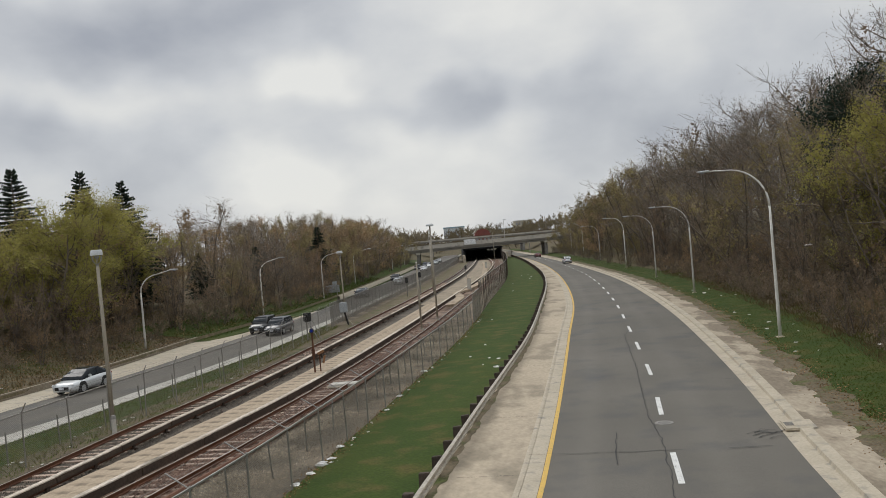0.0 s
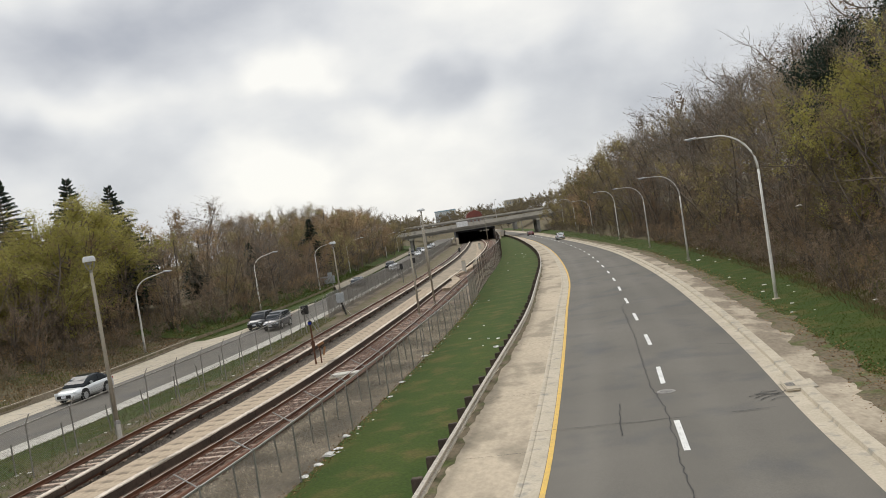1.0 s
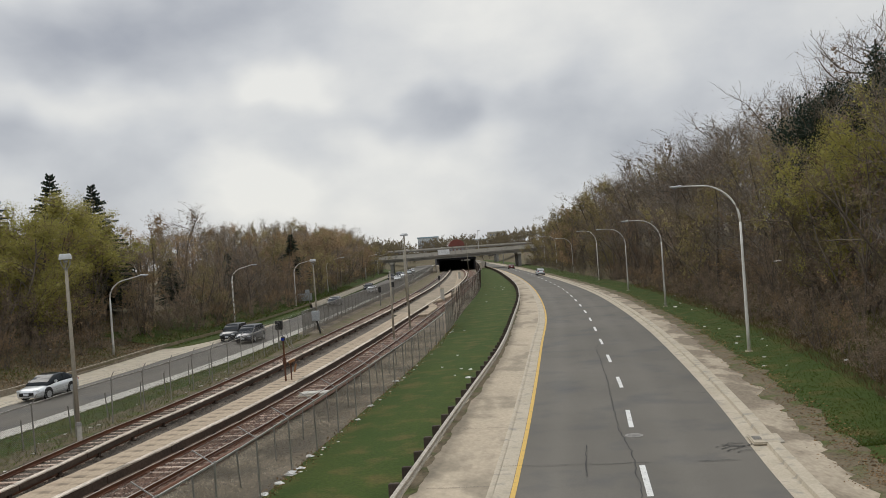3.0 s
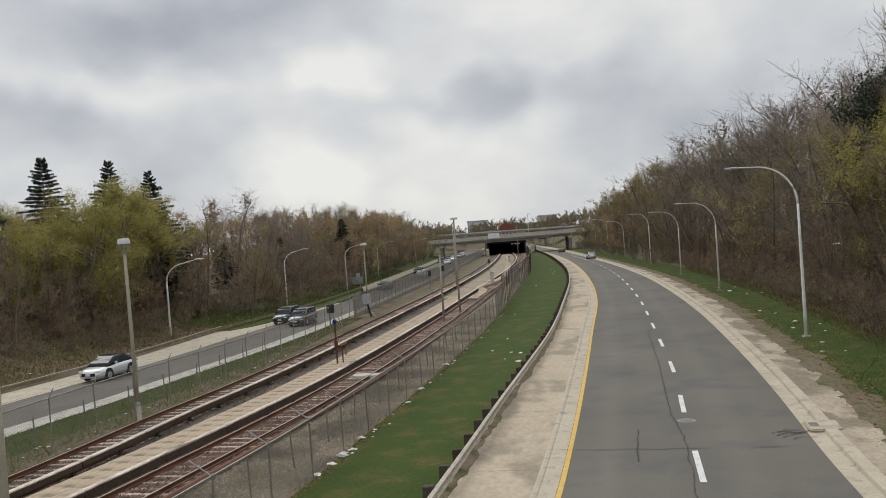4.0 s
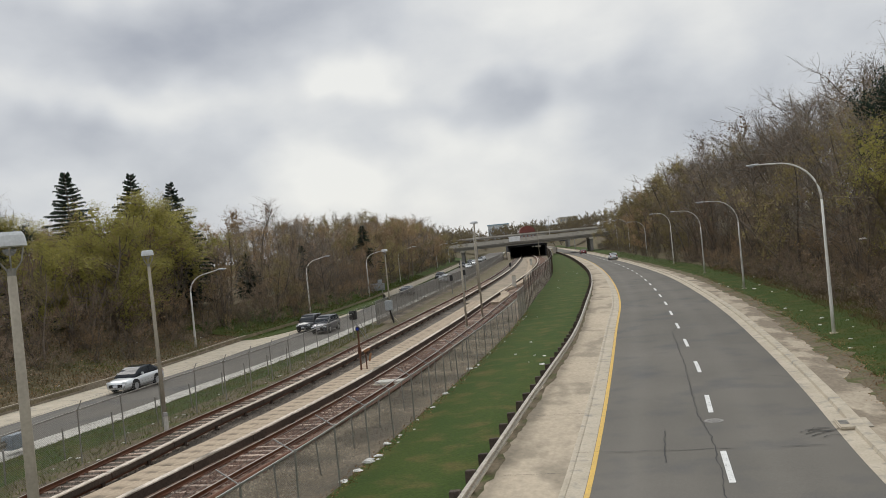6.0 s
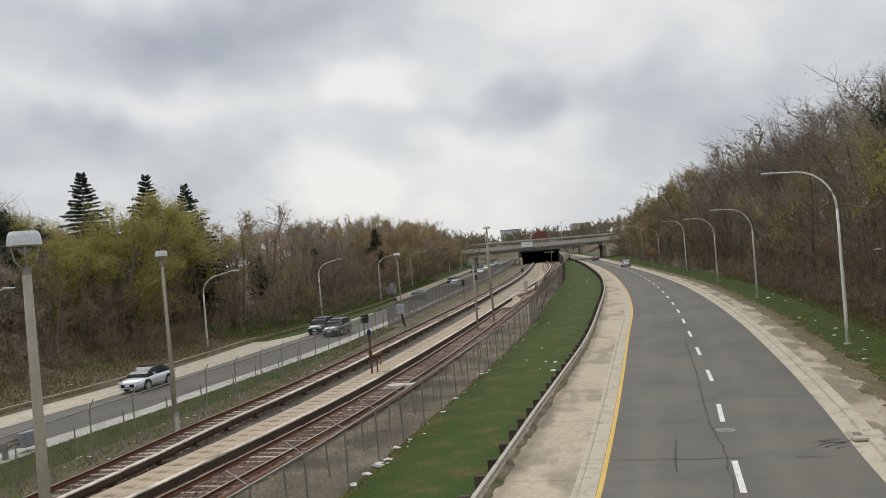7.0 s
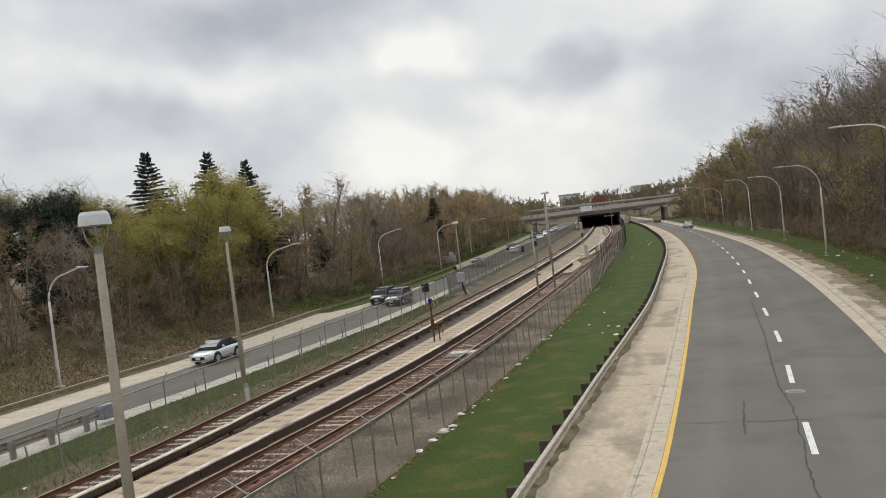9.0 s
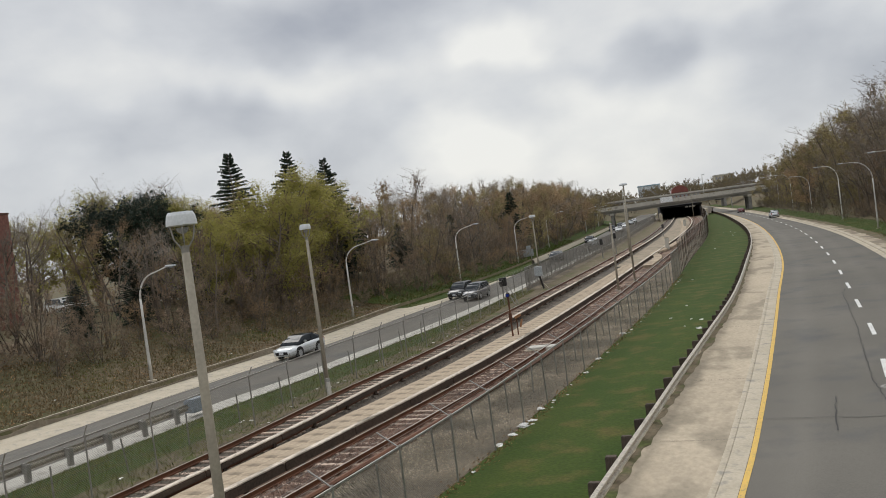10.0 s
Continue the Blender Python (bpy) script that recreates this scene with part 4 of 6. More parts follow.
for x in (-0.75, 0.75):
    part("post", box(0.12, 0.12, 1.9, (x, 0, 0)), STEEL, s)
part("panel", box(2.3, 0.06, 1.15, (0, 0.1, 0.75), 0.02), CABINET, s)
part("upper_panel", box(0.7, 0.06, 0.55, (0.45, 0.1, 1.92), 0.02), CABINET, s)
for z in (0.95, 1.6):
    part("stiffener", box(2.2, 0.06, 0.08, (0, 0.05, z)), STEEL, s)


# ---- bridge with the tunnel mouth under it ----
def overpass(y, z_top, depth, x0, x1, width, skew, label, parapet=1.0, grade=0.0):
    b = thing("overpass", 0, y, 0, label, "bridge", "bridges", skew)
    part("deck", box(x1 - x0, width, 0.5, ((x0 + x1) / 2, width / 2, z_top - parapet - 0.5)), GIRDER, b)
    for yy in (0.0, width - 0.3):
        p = part("parapet", box(x1 - x0, 0.3, parapet + 0.05, ((x0 + x1) / 2, yy + 0.15 - 0.06, z_top - parapet - 0.05), 0.03), BRIDGE, b)
    part("coping", box(x1 - x0, 0.42, 0.12, ((x0 + x1) / 2, 0.06, z_top), 0.02), PALE, b)
    for k in range(4):
        part("girder", box(x1 - x0, 0.5, depth - parapet - 0.5, ((x0 + x1) / 2, 0.7 + k * (width - 1.4) / 3, z_top - depth)), GIRDER, b)
    me = bpy.data.meshes.new("joint")
    bm = box(0.05, 0.02, parapet + 0.02, (0, -0.075, z_top - parapet - 0.04))
    bm.to_mesh(me)
    bm.free()
    me.materials.append(PIER)
    for x in np.arange(x0 + 3, x1, 6.0):
        ob = new("joint", me)
        ob.parent = b
        ob.location.x = x
        ob.location.z = x * math.sin(radians(grade))
    for ob in b.children:
        ob.rotation_euler.y = -radians(grade)
    return b


bridge = overpass(286, 6.6, 2.3, -34, 60, 13, -0.5, "weathered concrete road bridge with dark girders over railway and roads", 1.1, 0.8)
for x, w, z in ((-8.9, 1.0, 3.8), (35.2, 1.0, 4.4)):
    for yy in (1.5, 6.5, 11.5):
        part("pier", box(w, 1.1, z + 0.1, (x, yy, -0.1), 0.08), PIER, bridge)
    part("pier_cap", box(1.5, 12.4, 0.65, (x, 6.5, z - 0.2), 0.05), BRIDGE, bridge)
part("abutment", box(6, 13, 4.2, (-31, 6.5, -0.2)), PIER, bridge)
part("abutment", box(6, 13, 6.2, (57, 6.5, -0.2)), PIER, bridge)
tun = thing("tunnel_mouth", 13.5, 288.0, 0, "black railway tunnel mouth under the bridge", "tunnel")
part("wall", box(0.6, 40, 4.1, (-6.3, 20, -0.3)), TUNNEL, tun)
part("wall", box(0.6, 40, 4.1, (6.3, 20, -0.3)), TUNNEL, tun)
part("roof_slab", box(13.2, 40, 0.5, (0, 20, 3.8)), TUNNEL, tun)
part("end_wall", box(13.2, 0.5, 4.1, (0, 40, -0.3)), TUNNEL, tun)
part("lintel", box(13.6, 0.5, 0.5, (0, -0.3, 3.75)), TUNNEL, tun)
for x in (-6.9, 7.0):
    part("wing_wall", box(0.7, 16, 2.6, (x, -7, -0.3), 0.04), KERB, tun)
for x in (1.8, 3.0, 4.2):
    part("portal_sign", box(0.8, 0.06, 0.4, (x, -0.62, 3.2)), PALE, tun)
s = thing("bridge_panel", 9.2, 285.6, 5.75, "plain white panel fixed on the bridge parapet", "sign panel")
part("panel", box(3.9, 0.12, 1.75, (0, 0, 0.0), 0.02), mat("white_panel", (0.74, 0.75, 0.75), (0.68, 0.69, 0.7), 1, 6, 0.6, 0), s)
part("bracket", box(0.2, 0.3, 0.8, (0, 0.2, 0.2)), STEEL, s)
for x, y, z, h in ((21.6, 291, 5.65, 7.6), (-4.8, 291, 4.95, 5.8)):
    s = thing("light_mast", x, y, z, "slim pale light mast standing on the bridge", "light mast", "bridge masts")
    part("mast", tube([(0, 0, 0), (0, 0, h)], [0.12, 0.07], 8), LAMPGREY, s)
    part("head", box(1.0, 0.3, 0.18, (0.3, 0, h), 0.04), HOUSING, s)
bridge_b = overpass(395, 8.6, 1.1, -90, 110, 12, 0.6, "second pale concrete road bridge farther along the cutting", 0.45)
for x in (-5.5, 24.0, 38.0):
    part("pier", box(1.2, 11, 7.4, (x, 6, -0.5), 0.08), PIER, bridge_b)
part("abutment", box(46, 12, 7.5, (-64, 6.2, -0.6)), PIER, bridge_b)
part("abutment", box(56, 12, 7.5, (78, 6.2, -0.6)), PIER, bridge_b)
gantry = thing("overhead_sign", 31.0, 330, 0, "dark back of an overhead road sign beyond the bridge", "road sign")
part("panel", box(3.2, 0.15, 2.4, (-1.3, 0, 3.9), 0.02), DARK, gantry)
part("post", tube([(3.0, 0, 0), (3.0, 0, 6.4)], 0.16, 8), STEEL, gantry)
part("arm", tube([(3.0, 0, 6.0), (-2.6, 0, 6.0)], 0.1, 8), STEEL, gantry)
walls = mat("retaining_wall_concrete", (0.42, 0.39, 0.33), (0.36, 0.33, 0.28), 0.1, 1.5, 0.9, 0.1)
laid("wall_beyond", [(YELLOWLINE, -1.6, -0.2), (YELLOWLINE, -1.6, 2.2), (YELLOWLINE, -1.9, 2.2), (YELLOWLINE, -1.9, -0.2)], walls, "pale retaining wall beyond the bridge", "wall", stations(302, 392, 5))


# ---- buildings in the distance ----
def far_building(name, x, y, w, d, h, wall_m, roof_m, rows, cols, label, arch=False, base=3.0, eave=0.8):
    b = thing(name, x, y, base, label, "building", "distant buildings")
    part("wall", box(w, d, h), wall_m, b)
    if arch:
        bm = bmesh.new()
        prof = [(w / 2 * math.cos(a) * 1.04, h + w * 0.42 * math.sin(a)) for a in np.linspace(0, math.pi, 13)]
        fr = [bm.verts.new((px, -d / 2 - 0.3, pz)) for px, pz in prof]
        bk = [bm.verts.new((px, d / 2, pz)) for px, pz in prof]
        for k in range(12):
            bm.faces.new((fr[k], fr[k + 1], bk[k + 1], bk[k]))
        bm.faces.new(fr)
        bm.faces.new(bk[::-1])
        part("roof", bm, roof_m, b, "red arched roof")
    else:
        part("roof", box(w + eave, d + eave, eave * 1.1, (0, 0, h)), roof_m, b)
    glass = LENS
    for r in range(rows):
        for c in range(cols):
            win = part("window", box(w / cols * 0.6, 0.12, h / rows * 0.45, (-w / 2 + (c + 0.5) * w / cols, -d / 2 - 0.03, (r + 0.35) * h / rows)), glass, b)
            part("sill", box(w / cols * 0.66, 0.2, 0.12, (-w / 2 + (c + 0.5) * w / cols, -d / 2 - 0.08, (r + 0.33) * h / rows)), PALE, win)
    return b


BRICKRED = mat("red_brick", (0.235, 0.11, 0.085), (0.19, 0.09, 0.07), 0.3, 5, 0.9, 0.2)
BROWNBRICK = mat("brown_brick", (0.16, 0.095, 0.075), (0.13, 0.08, 0.065), 0.3, 5, 0.9, 0.2)
ROOFBLUE = mat("pale_blue_roof", (0.30, 0.42, 0.50), (0.26, 0.37, 0.45), 0.2, 2, 0.6, 0.05)
BEIGE = mat("beige_render", (0.46, 0.42, 0.33), (0.40, 0.37, 0.29), 0.1, 1, 0.9, 0.05)
GREYWALL = mat("grey_cladding", (0.52, 0.56, 0.58), (0.47, 0.51, 0.53), 0.1, 1, 0.8, 0.05)
far_building("station_building", 20.4, 430, 7.6, 12, 4.6, BRICKRED, mat("red_roof", (0.22, 0.07, 0.055), (0.18, 0.06, 0.05), 0.5, 4, 0.7, 0.1), 1, 4, "red brick hall with an arched roof beyond the bridge", True, 4.6)
far_building("station_annex", 27.2, 432, 5.0, 10, 3.4, BEIGE, PIER, 1, 3, "low pale annex beside the red hall", False, 4.6)
far_building("warehouse", 11.0, 780, 19, 24, 13.8, GREYWALL, ROOFBLUE, 1, 12, "long grey building with a pale blue roof", False, 6.0)
far_building("apartment_block", 70.0, 720, 15, 20, 13.5, BEIGE, PALE, 3, 6, "beige block on the hill beyond the bridges", False, 6.0)
far_building("apartment_block", 64.0, 800, 26, 24, 9, BEIGE, GREYWALL, 3, 7, "long low beige block on the far hillside", False, 6.0)
far_building("brick_house", -54.6, 55.5, 12, 3, 9.4, BRICKRED, BROWNBRICK, 2, 4, "reddish brown brick building among the trees", False, 3.3, 0.12)


# ---- trees ----
def bars(p0, p1, r0, r1, sides):
    """Vertices and faces of many tapered bars at once; two sides make a flat strip."""
    p0, p1 = np.asarray(p0, float), np.asarray(p1, float)
    r0, r1 = np.asarray(r0, float)[:, None], np.asarray(r1, float)[:, None]
    n = len(p0)
    d = p1 - p0
    d /= np.linalg.norm(d, axis=1, keepdims=True) + 1e-9
    ref = np.where(np.abs(d[:, 2:3]) < 0.9, [[0, 0, 1.0]], [[1.0, 0, 0]])
    u = np.cross(d, ref)
    u /= np.linalg.norm(u, axis=1, keepdims=True) + 1e-9
    w = np.cross(d, u)
    rings = []
    for p, r in ((p0, r0), (p1, r1)):
        for k in range(sides):
            a = 2 * math.pi * k / sides + 0.6
            rings.append(p + (u * math.cos(a) + w * math.sin(a)) * r)
    v = np.stack(rings, 1).reshape(-1, 3)
    base = np.arange(n)[:, None] * 2 * sides
    loops = [(k, (k + 1) % sides, sides + (k + 1) % sides, sides + k) for k in range(sides if sides > 2 else 1)]
    f = np.concatenate([base + np.array([q]) for q in loops])
    return v, f


def stem(pts, rad, sides):
    """One unbroken tapered stem along points."""
    ang = np.arange(sides) * 2 * math.pi / sides
    ring = np.stack([np.cos(ang), np.sin(ang), np.zeros(sides)], 1)
    v = (pts[:, None] + ring[None] * np.asarray(rad)[:, None, None]).reshape(-1, 3)
    f = [(i * sides + k, i * sides + (k + 1) % sides, (i + 1) * sides + (k + 1) % sides, (i + 1) * sides + k) for i in range(len(pts) - 1) for k in range(sides)]
    return v, np.array(f)


def flakes(centres, size, rng):
    """Small randomly turned leaf triangles."""
    n = len(centres)
    a = rng.normal(size=(n, 3))
    a /= np.linalg.norm(a, axis=1, keepdims=True)
    b = np.cross(a, rng.normal(size=(n, 3)))
    b /= np.linalg.norm(b, axis=1, keepdims=True)
    s = size * rng.uniform(0.6, 1.3, (n, 1))
    v = np.stack([centres + a * s, centres - a * s * 0.5 + b * s * 0.75, centres - a * s * 0.5 - b * s * 0.75], 1).reshape(-1, 3)
    return v, np.arange(3 * n).reshape(-1, 3)


def packed(name, chunks, materials):
    """One mesh from several (vertices, faces, slot) chunks."""
    co, loops, sizes, slots, shift = [], [], [], [], 0
    for v, f, s in chunks:
        if not len(f):
            continue
        co.append(v)
        loops.append((f + shift).ravel())
        sizes.append(np.full(len(f), f.shape[1]))
        slots.append(np.full(len(f), s))
        shift += len(v)
    co, loops, sizes, slots = (np.concatenate(q) for q in (co, loops, sizes, slots))
    me = bpy.data.meshes.new(name)
    me.vertices.add(len(co))
    me.vertices.foreach_set("co", co.astype(np.float32).ravel())
    me.loops.add(len(loops))
    me.loops.foreach_set("vertex_index", loops.astype(np.int32))
    me.polygons.add(len(sizes))
    me.polygons.foreach_set("loop_start", np.concatenate([[0], np.cumsum(sizes)[:-1]]).astype(np.int32))
    for m in materials:
        me.materials.append(m)
    me.polygons.foreach_set("material_index", slots.astype(np.int32))
    me.update(calc_edges=True)
    return me


def branch(rng, start, heading, length, r0, r1, pieces, wander, lift):
    """A crooked branch as a chain of bars."""
    pts, d, p = [start], heading / np.linalg.norm(heading), start
    for _ in range(pieces):
        d = d + rng.normal(size=3) * wander + np.array([0, 0, lift])
        d /= np.linalg.norm(d)
        p = p + d * length / pieces
        pts.append(p)
    return np.array(pts), np.linspace(r0, r1, pieces + 1)


def grow(seed, h=10.0, spread=0.42, limbs=12, subs=6, twigs=5, fine=3, bole=0.25, stems=1, leaves=0, leaf=0.09, twig_r=0.012, lift=0.06, tip_up=0.5, sides=(5, 3), mass=0, clump=0.12):
    """A leafless or budding tree: stems, limbs, branches, twigs and buds."""
    rng = np.random.default_rng(seed)
    wood, mid, thin, ends = [], [], [], []
    for s in range(stems):
        lean = rng.normal(size=2) * (0.05 if stems == 1 else 0.22)
        pts, rad = branch(rng, np.array([*(rng.normal(size=2) * (0.0 if stems == 1 else 0.25)), -0.4]), np.array([*lean, 1.0]), h * rng.uniform(0.82, 0.98), h * 0.016 / stems ** 0.35, h * 0.003, 7, 0.07, 0.03)
        wood.append((pts, rad))
        for k in range(max(3, limbs // stems)):
            t = bole + (0.96 - bole) * (k + rng.uniform(0, 1)) / max(3, limbs // stems)
            i = min(6, int(t * 7))
            q = pts[i] + (pts[i + 1] - pts[i]) * (t * 7 - i)
            a = rng.uniform(0, 2 * math.pi)
            out = np.array([math.cos(a), math.sin(a), rng.uniform(0.35, 1.1)])
            size = h * spread * (0.14 + 0.66 * math.sin(math.pi * min(1.0, 0.22 + 0.76 * (t - bole) / (1 - bole)))) * rng.uniform(0.75, 1.2)
            lp, lr = branch(rng, q, out, size, h * 0.0066 * (1.15 - t * 0.7), h * 0.0018, 5, 0.2, lift)
            wood.append((lp, lr))
            for m in range(subs):
                u = rng.uniform(0.25, 1.0) * 5
                j = min(4, int(u))
                q2 = lp[j] + (lp[j + 1] - lp[j]) * (u - j)
                d2 = (lp[j + 1] - lp[j]) / np.linalg.norm(lp[j + 1] - lp[j]) + rng.normal(size=3) * 0.65 + np.array([0, 0, 0.25])
                sp, sr = branch(rng, q2, d2, size * rng.uniform(0.3, 0.6), h * 0.002, h * 0.0011, 3, 0.22, lift)
                mid.append((sp, sr))
                for w in range(twigs):
                    u = rng.uniform(0.2, 1.0) * 3
                    j = min(2, int(u))
                    q3 = sp[j] + (sp[j + 1] - sp[j]) * (u - j)
                    d3 = (sp[j + 1] - sp[j]) / np.linalg.norm(sp[j + 1] - sp[j]) + rng.normal(size=3) * 0.7 + np.array([0, 0, tip_up * 0.5])
                    tp, tr = branch(rng, q3, d3, h * rng.uniform(0.05, 0.11), twig_r * 1.3, twig_r, 2, 0.2, lift)
                    thin.append((tp, tr))
                    for _ in range(fine):
                        q4 = tp[0] + (tp[2] - tp[0]) * rng.uniform(0.3, 1.0)
                        d4 = (tp[2] - tp[0]) / np.linalg.norm(tp[2] - tp[0]) + rng.normal(size=3) * 0.7
                        ends.append((q4, q4 + d4 / np.linalg.norm(d4) * h * rng.uniform(0.025, 0.06)))

    def chain(items):
        a = np.concatenate([p[:-1] for p, r in items])
        b = np.concatenate([p[1:] for p, r in items])
        return a, b, np.concatenate([r[:-1] for p, r in items]), np.concatenate([r[1:] for p, r in items])

    trunk = [(*stem(*wood[0], 8), 0)]
    crown = [(*bars(*chain(wood[1:]), sides[0]), 0), (*bars(*chain(mid), sides[1]), 1), (*bars(*chain(thin), 2), 1)]
    if ends:
        e = np.array(ends)
        crown.append((*bars(e[:, 0], e[:, 1], np.full(len(e), twig_r), np.full(len(e), twig_r * 0.7), 2), 1))
    if leaves:
        tips = np.concatenate([np.array(ends)[:, 1] if ends else np.zeros((0, 3)), np.array([p[-1] for p, r in thin]), np.array([p[1] for p, r in thin])])
        c = tips[rng.integers(0, len(tips), leaves)] + rng.normal(size=(leaves, 3)) * h * 0.014
        crown.append((*flakes(c, leaf, rng), 2))
    if mass:
        # coarser sprays deeper in the crown close the gaps between the twigs
        inner = np.array([p[0] for p, r in thin])
        c = inner[rng.integers(0, len(inner), mass)]
        c = c * np.array([0.92, 0.92, 0.97]) + rng.normal(size=(mass, 3)) * h * 0.02
        crown.append((*flakes(c, clump, rng), 2))
    return trunk, crown


PARKED = []


def tree_kind(name, label, category, trunk, crown, twig, bud):
    t = thing(name, 0, -400 - 12 * len(PARKED), 0, label, category)
    for nm, ch in (("trunk", trunk), ("crown", crown)):
        ob = new(nm, packed(nm, ch, [BARK, twig, bud]))
        ob.parent = t
    PARKED.append(t)
    return t


def spruce(seed, h=13.0, label="dark green spruce rising above the budding woods"):
    rng = np.random.default_rng(seed)
    trunk, _ = grow(seed, h, limbs=3, subs=1, twigs=1, fine=0)
    trunk = [(*stem(np.array([[0, 0, -0.3], [0, 0, h * 0.5], [0, 0, h]]), [0.2, 0.12, 0.02], 8), 0)]
    p0, p1, sprays = [], [], []
    z = h * 0.12
    while z < h - 0.15:
        reach = min(h * 0.22, 0.04 + 0.42 * (h - z))
        for a in np.arange(0, 2 * math.pi, 2 * math.pi / 10) + rng.uniform(0, 6):
            if rng.uniform() < 0.12:
                continue
            L = reach * rng.uniform(0.55, 1.2)
            o = np.array([0, 0, z + rng.uniform(-0.07, 0.07)])
            rise = ramp(z / h, (0.1, -0.30), (0.6, -0.05), (0.9, 0.35), (1.0, 1.3))
            tip = o + np.array([math.cos(a) * L, math.sin(a) * L, rise * L])
            p0.append(o)
            p1.append(tip)
            side = np.array([-math.sin(a), math.cos(a), 0])
            ahead = (tip - o) / L
            for s in np.linspace(0.15, 1.0, max(4, int(L * 7))):
                q = o + (tip - o) * s
                for sg in (-1, 1, 0.2, -0.5):
                    w = min(0.5, 0.35 * L) * (1.15 - s * 0.85) * rng.uniform(0.6, 1.2)
                    e = q + side * sg * w + ahead * 0.22 + np.array([0, 0, -0.2 * rng.uniform(0.2, 1.6)])
                    sprays += [q - ahead * 0.05, e, q + ahead * 0.2 + np.array([0, 0, -0.05])]
        z += (0.33 if z < h * 0.86 else 0.25) * rng.uniform(0.8, 1.2)
    v = np.array(sprays)
    crown = [(*bars(p0, p1, np.full(len(p0), 0.035), np.full(len(p0), 0.01), 3), 0), (v, np.arange(len(v)).reshape(-1, 3), 2)]
    return tree_kind("spruce_tree", label, "tree", trunk, crown, TWIG, NEEDLE)


BARE = [tree_kind("bare_tree", "bare grey-brown deciduous tree with fine branching twigs", "tree", *grow(10 + k, 10, (0.36, 0.46, 0.40, 0.5)[k], 15, 5, 5, 2, (0.3, 0.22, 0.35, 0.28)[k], leaves=2000, leaf=0.03, mass=260, clump=0.1, twig_r=0.0062), TWIGGREY, HAZE) for k in range(4)]
OLIVE = [tree_kind("budding_tree", "young tree with olive-brown spring buds on bare twigs", "tree", *grow(30 + k, 10, 0.40, 13, 4, 4, 1, 0.14, stems=(1, 2, 2)[k], leaves=4200, leaf=0.036, mass=900, clump=0.12, twig_r=0.008), TWIG, BUD) for k in range(3)]
RUSSET = [tree_kind("russet_tree", "bushy tree with russet-brown buds on thin twigs", "tree", *grow(50 + k, 10, 0.42, 14, 4, 4, 1, 0.10, stems=(2, 3, 2)[k], leaves=4200, leaf=0.036, mass=900, clump=0.12, twig_r=0.008), TWIGRED, BUDRED) for k in range(3)]
GREEN = [tree_kind("leafing_tree", "tree with fresh yellow-green spring leaves", "tree", *grow(70 + k, 10, 0.46, 14, 6, 5, 1, 0.16, stems=(1, 2)[k], leaves=13500, leaf=0.047, mass=2200, clump=0.13, twig_r=0.008), TWIG, LEAF) for k in range(2)]
PINE = [tree_kind("pine_tree", "dense dark green evergreen tree with a rounded crown", "tree", *grow(76, 10, 0.48, 16, 6, 5, 1, 0.2, leaves=15000, leaf=0.075, mass=2500, clump=0.16, twig_r=0.010), TWIG, NEEDLE)]
SAPLING = [tree_kind("sapling_clump", "clump of thin upright bare saplings", "sapling", *grow(80 + k, 7.0, 0.16, 33, 2, 3, 1, 0.2, stems=11, leaves=1800, leaf=0.03, mass=420, clump=0.09, twig_r=0.007, lift=0.25, sides=(3, 2)), (TWIG, TWIGRED)[k], HAZE) for k in range(2)]
BRUSH = [tree_kind("shrub", "tangled leafless brown shrub at the wood's edge", "shrub", *grow(90 + k, 4.0, 0.5, 21, 3, 3, 1, 0.06, stems=7, leaves=1300, leaf=0.03, mass=420, clump=0.08, twig_r=0.006, lift=0.1, sides=(3, 2)), (TWIG, TWIGRED, TWIG)[k], (HAZE, BUDRED, HAZE)[k]) for k in range(3)]
FARBARE = [tree_kind("bare_tree", "distant bare grey-brown tree on the bank", "tree", *grow(110 + k, 10, 0.42, 12, 5, 4, 1, 0.25, leaves=1200, leaf=0.05, mass=220, clump=0.14, twig_r=0.011, sides=(3, 2)), TWIGGREY, HAZE) for k in range(2)]
FAROLIVE = [tree_kind("budding_tree", "distant tree hazy with olive spring buds", "tree", *grow(120 + k, 10, 0.42, 11, 4, 4, 0, 0.08, stems=2, leaves=3000, leaf=0.058, mass=700, clump=0.15, twig_r=0.012, sides=(3, 2)), TWIG, BUD) for k in range(2)]
FARRUSSET = [tree_kind("russet_tree", "distant bushy tree with russet-brown buds", "tree", *grow(130 + k, 10, 0.44, 11, 4, 4, 0, 0.06, stems=2, leaves=3000, leaf=0.058, mass=700, clump=0.15, twig_r=0.012, sides=(3, 2)), TWIGRED, BUDRED) for k in range(2)]
SPRUCE = [spruce(5), spruce(6)]
TALL = {**{t: 9.4 for t in BARE + OLIVE + RUSSET + GREEN + PINE + FARBARE + FAROLIVE + FARRUSSET}, **{t: 3.8 for t in BRUSH}, **{t: 6.8 for t in SAPLING}, **{t: 13.0 for t in SPRUCE}}
wood_rng = random.Random(7)


def plant(kind, x, y, top, sink=0.1, wide=1.0):
    """Plants a copy whose top reaches that height over the road."""
    z = ground_at(x, y)
    s = max(0.25, (top - z) / TALL[kind])
    ob = copy_thing(kind, pose(x, y, z - sink, wood_rng.uniform(-3, 3), wood_rng.uniform(-3, 3), wood_rng.uniform(0, 360)))
    ob.scale = (s * wide, s * wide, s)
    return ob


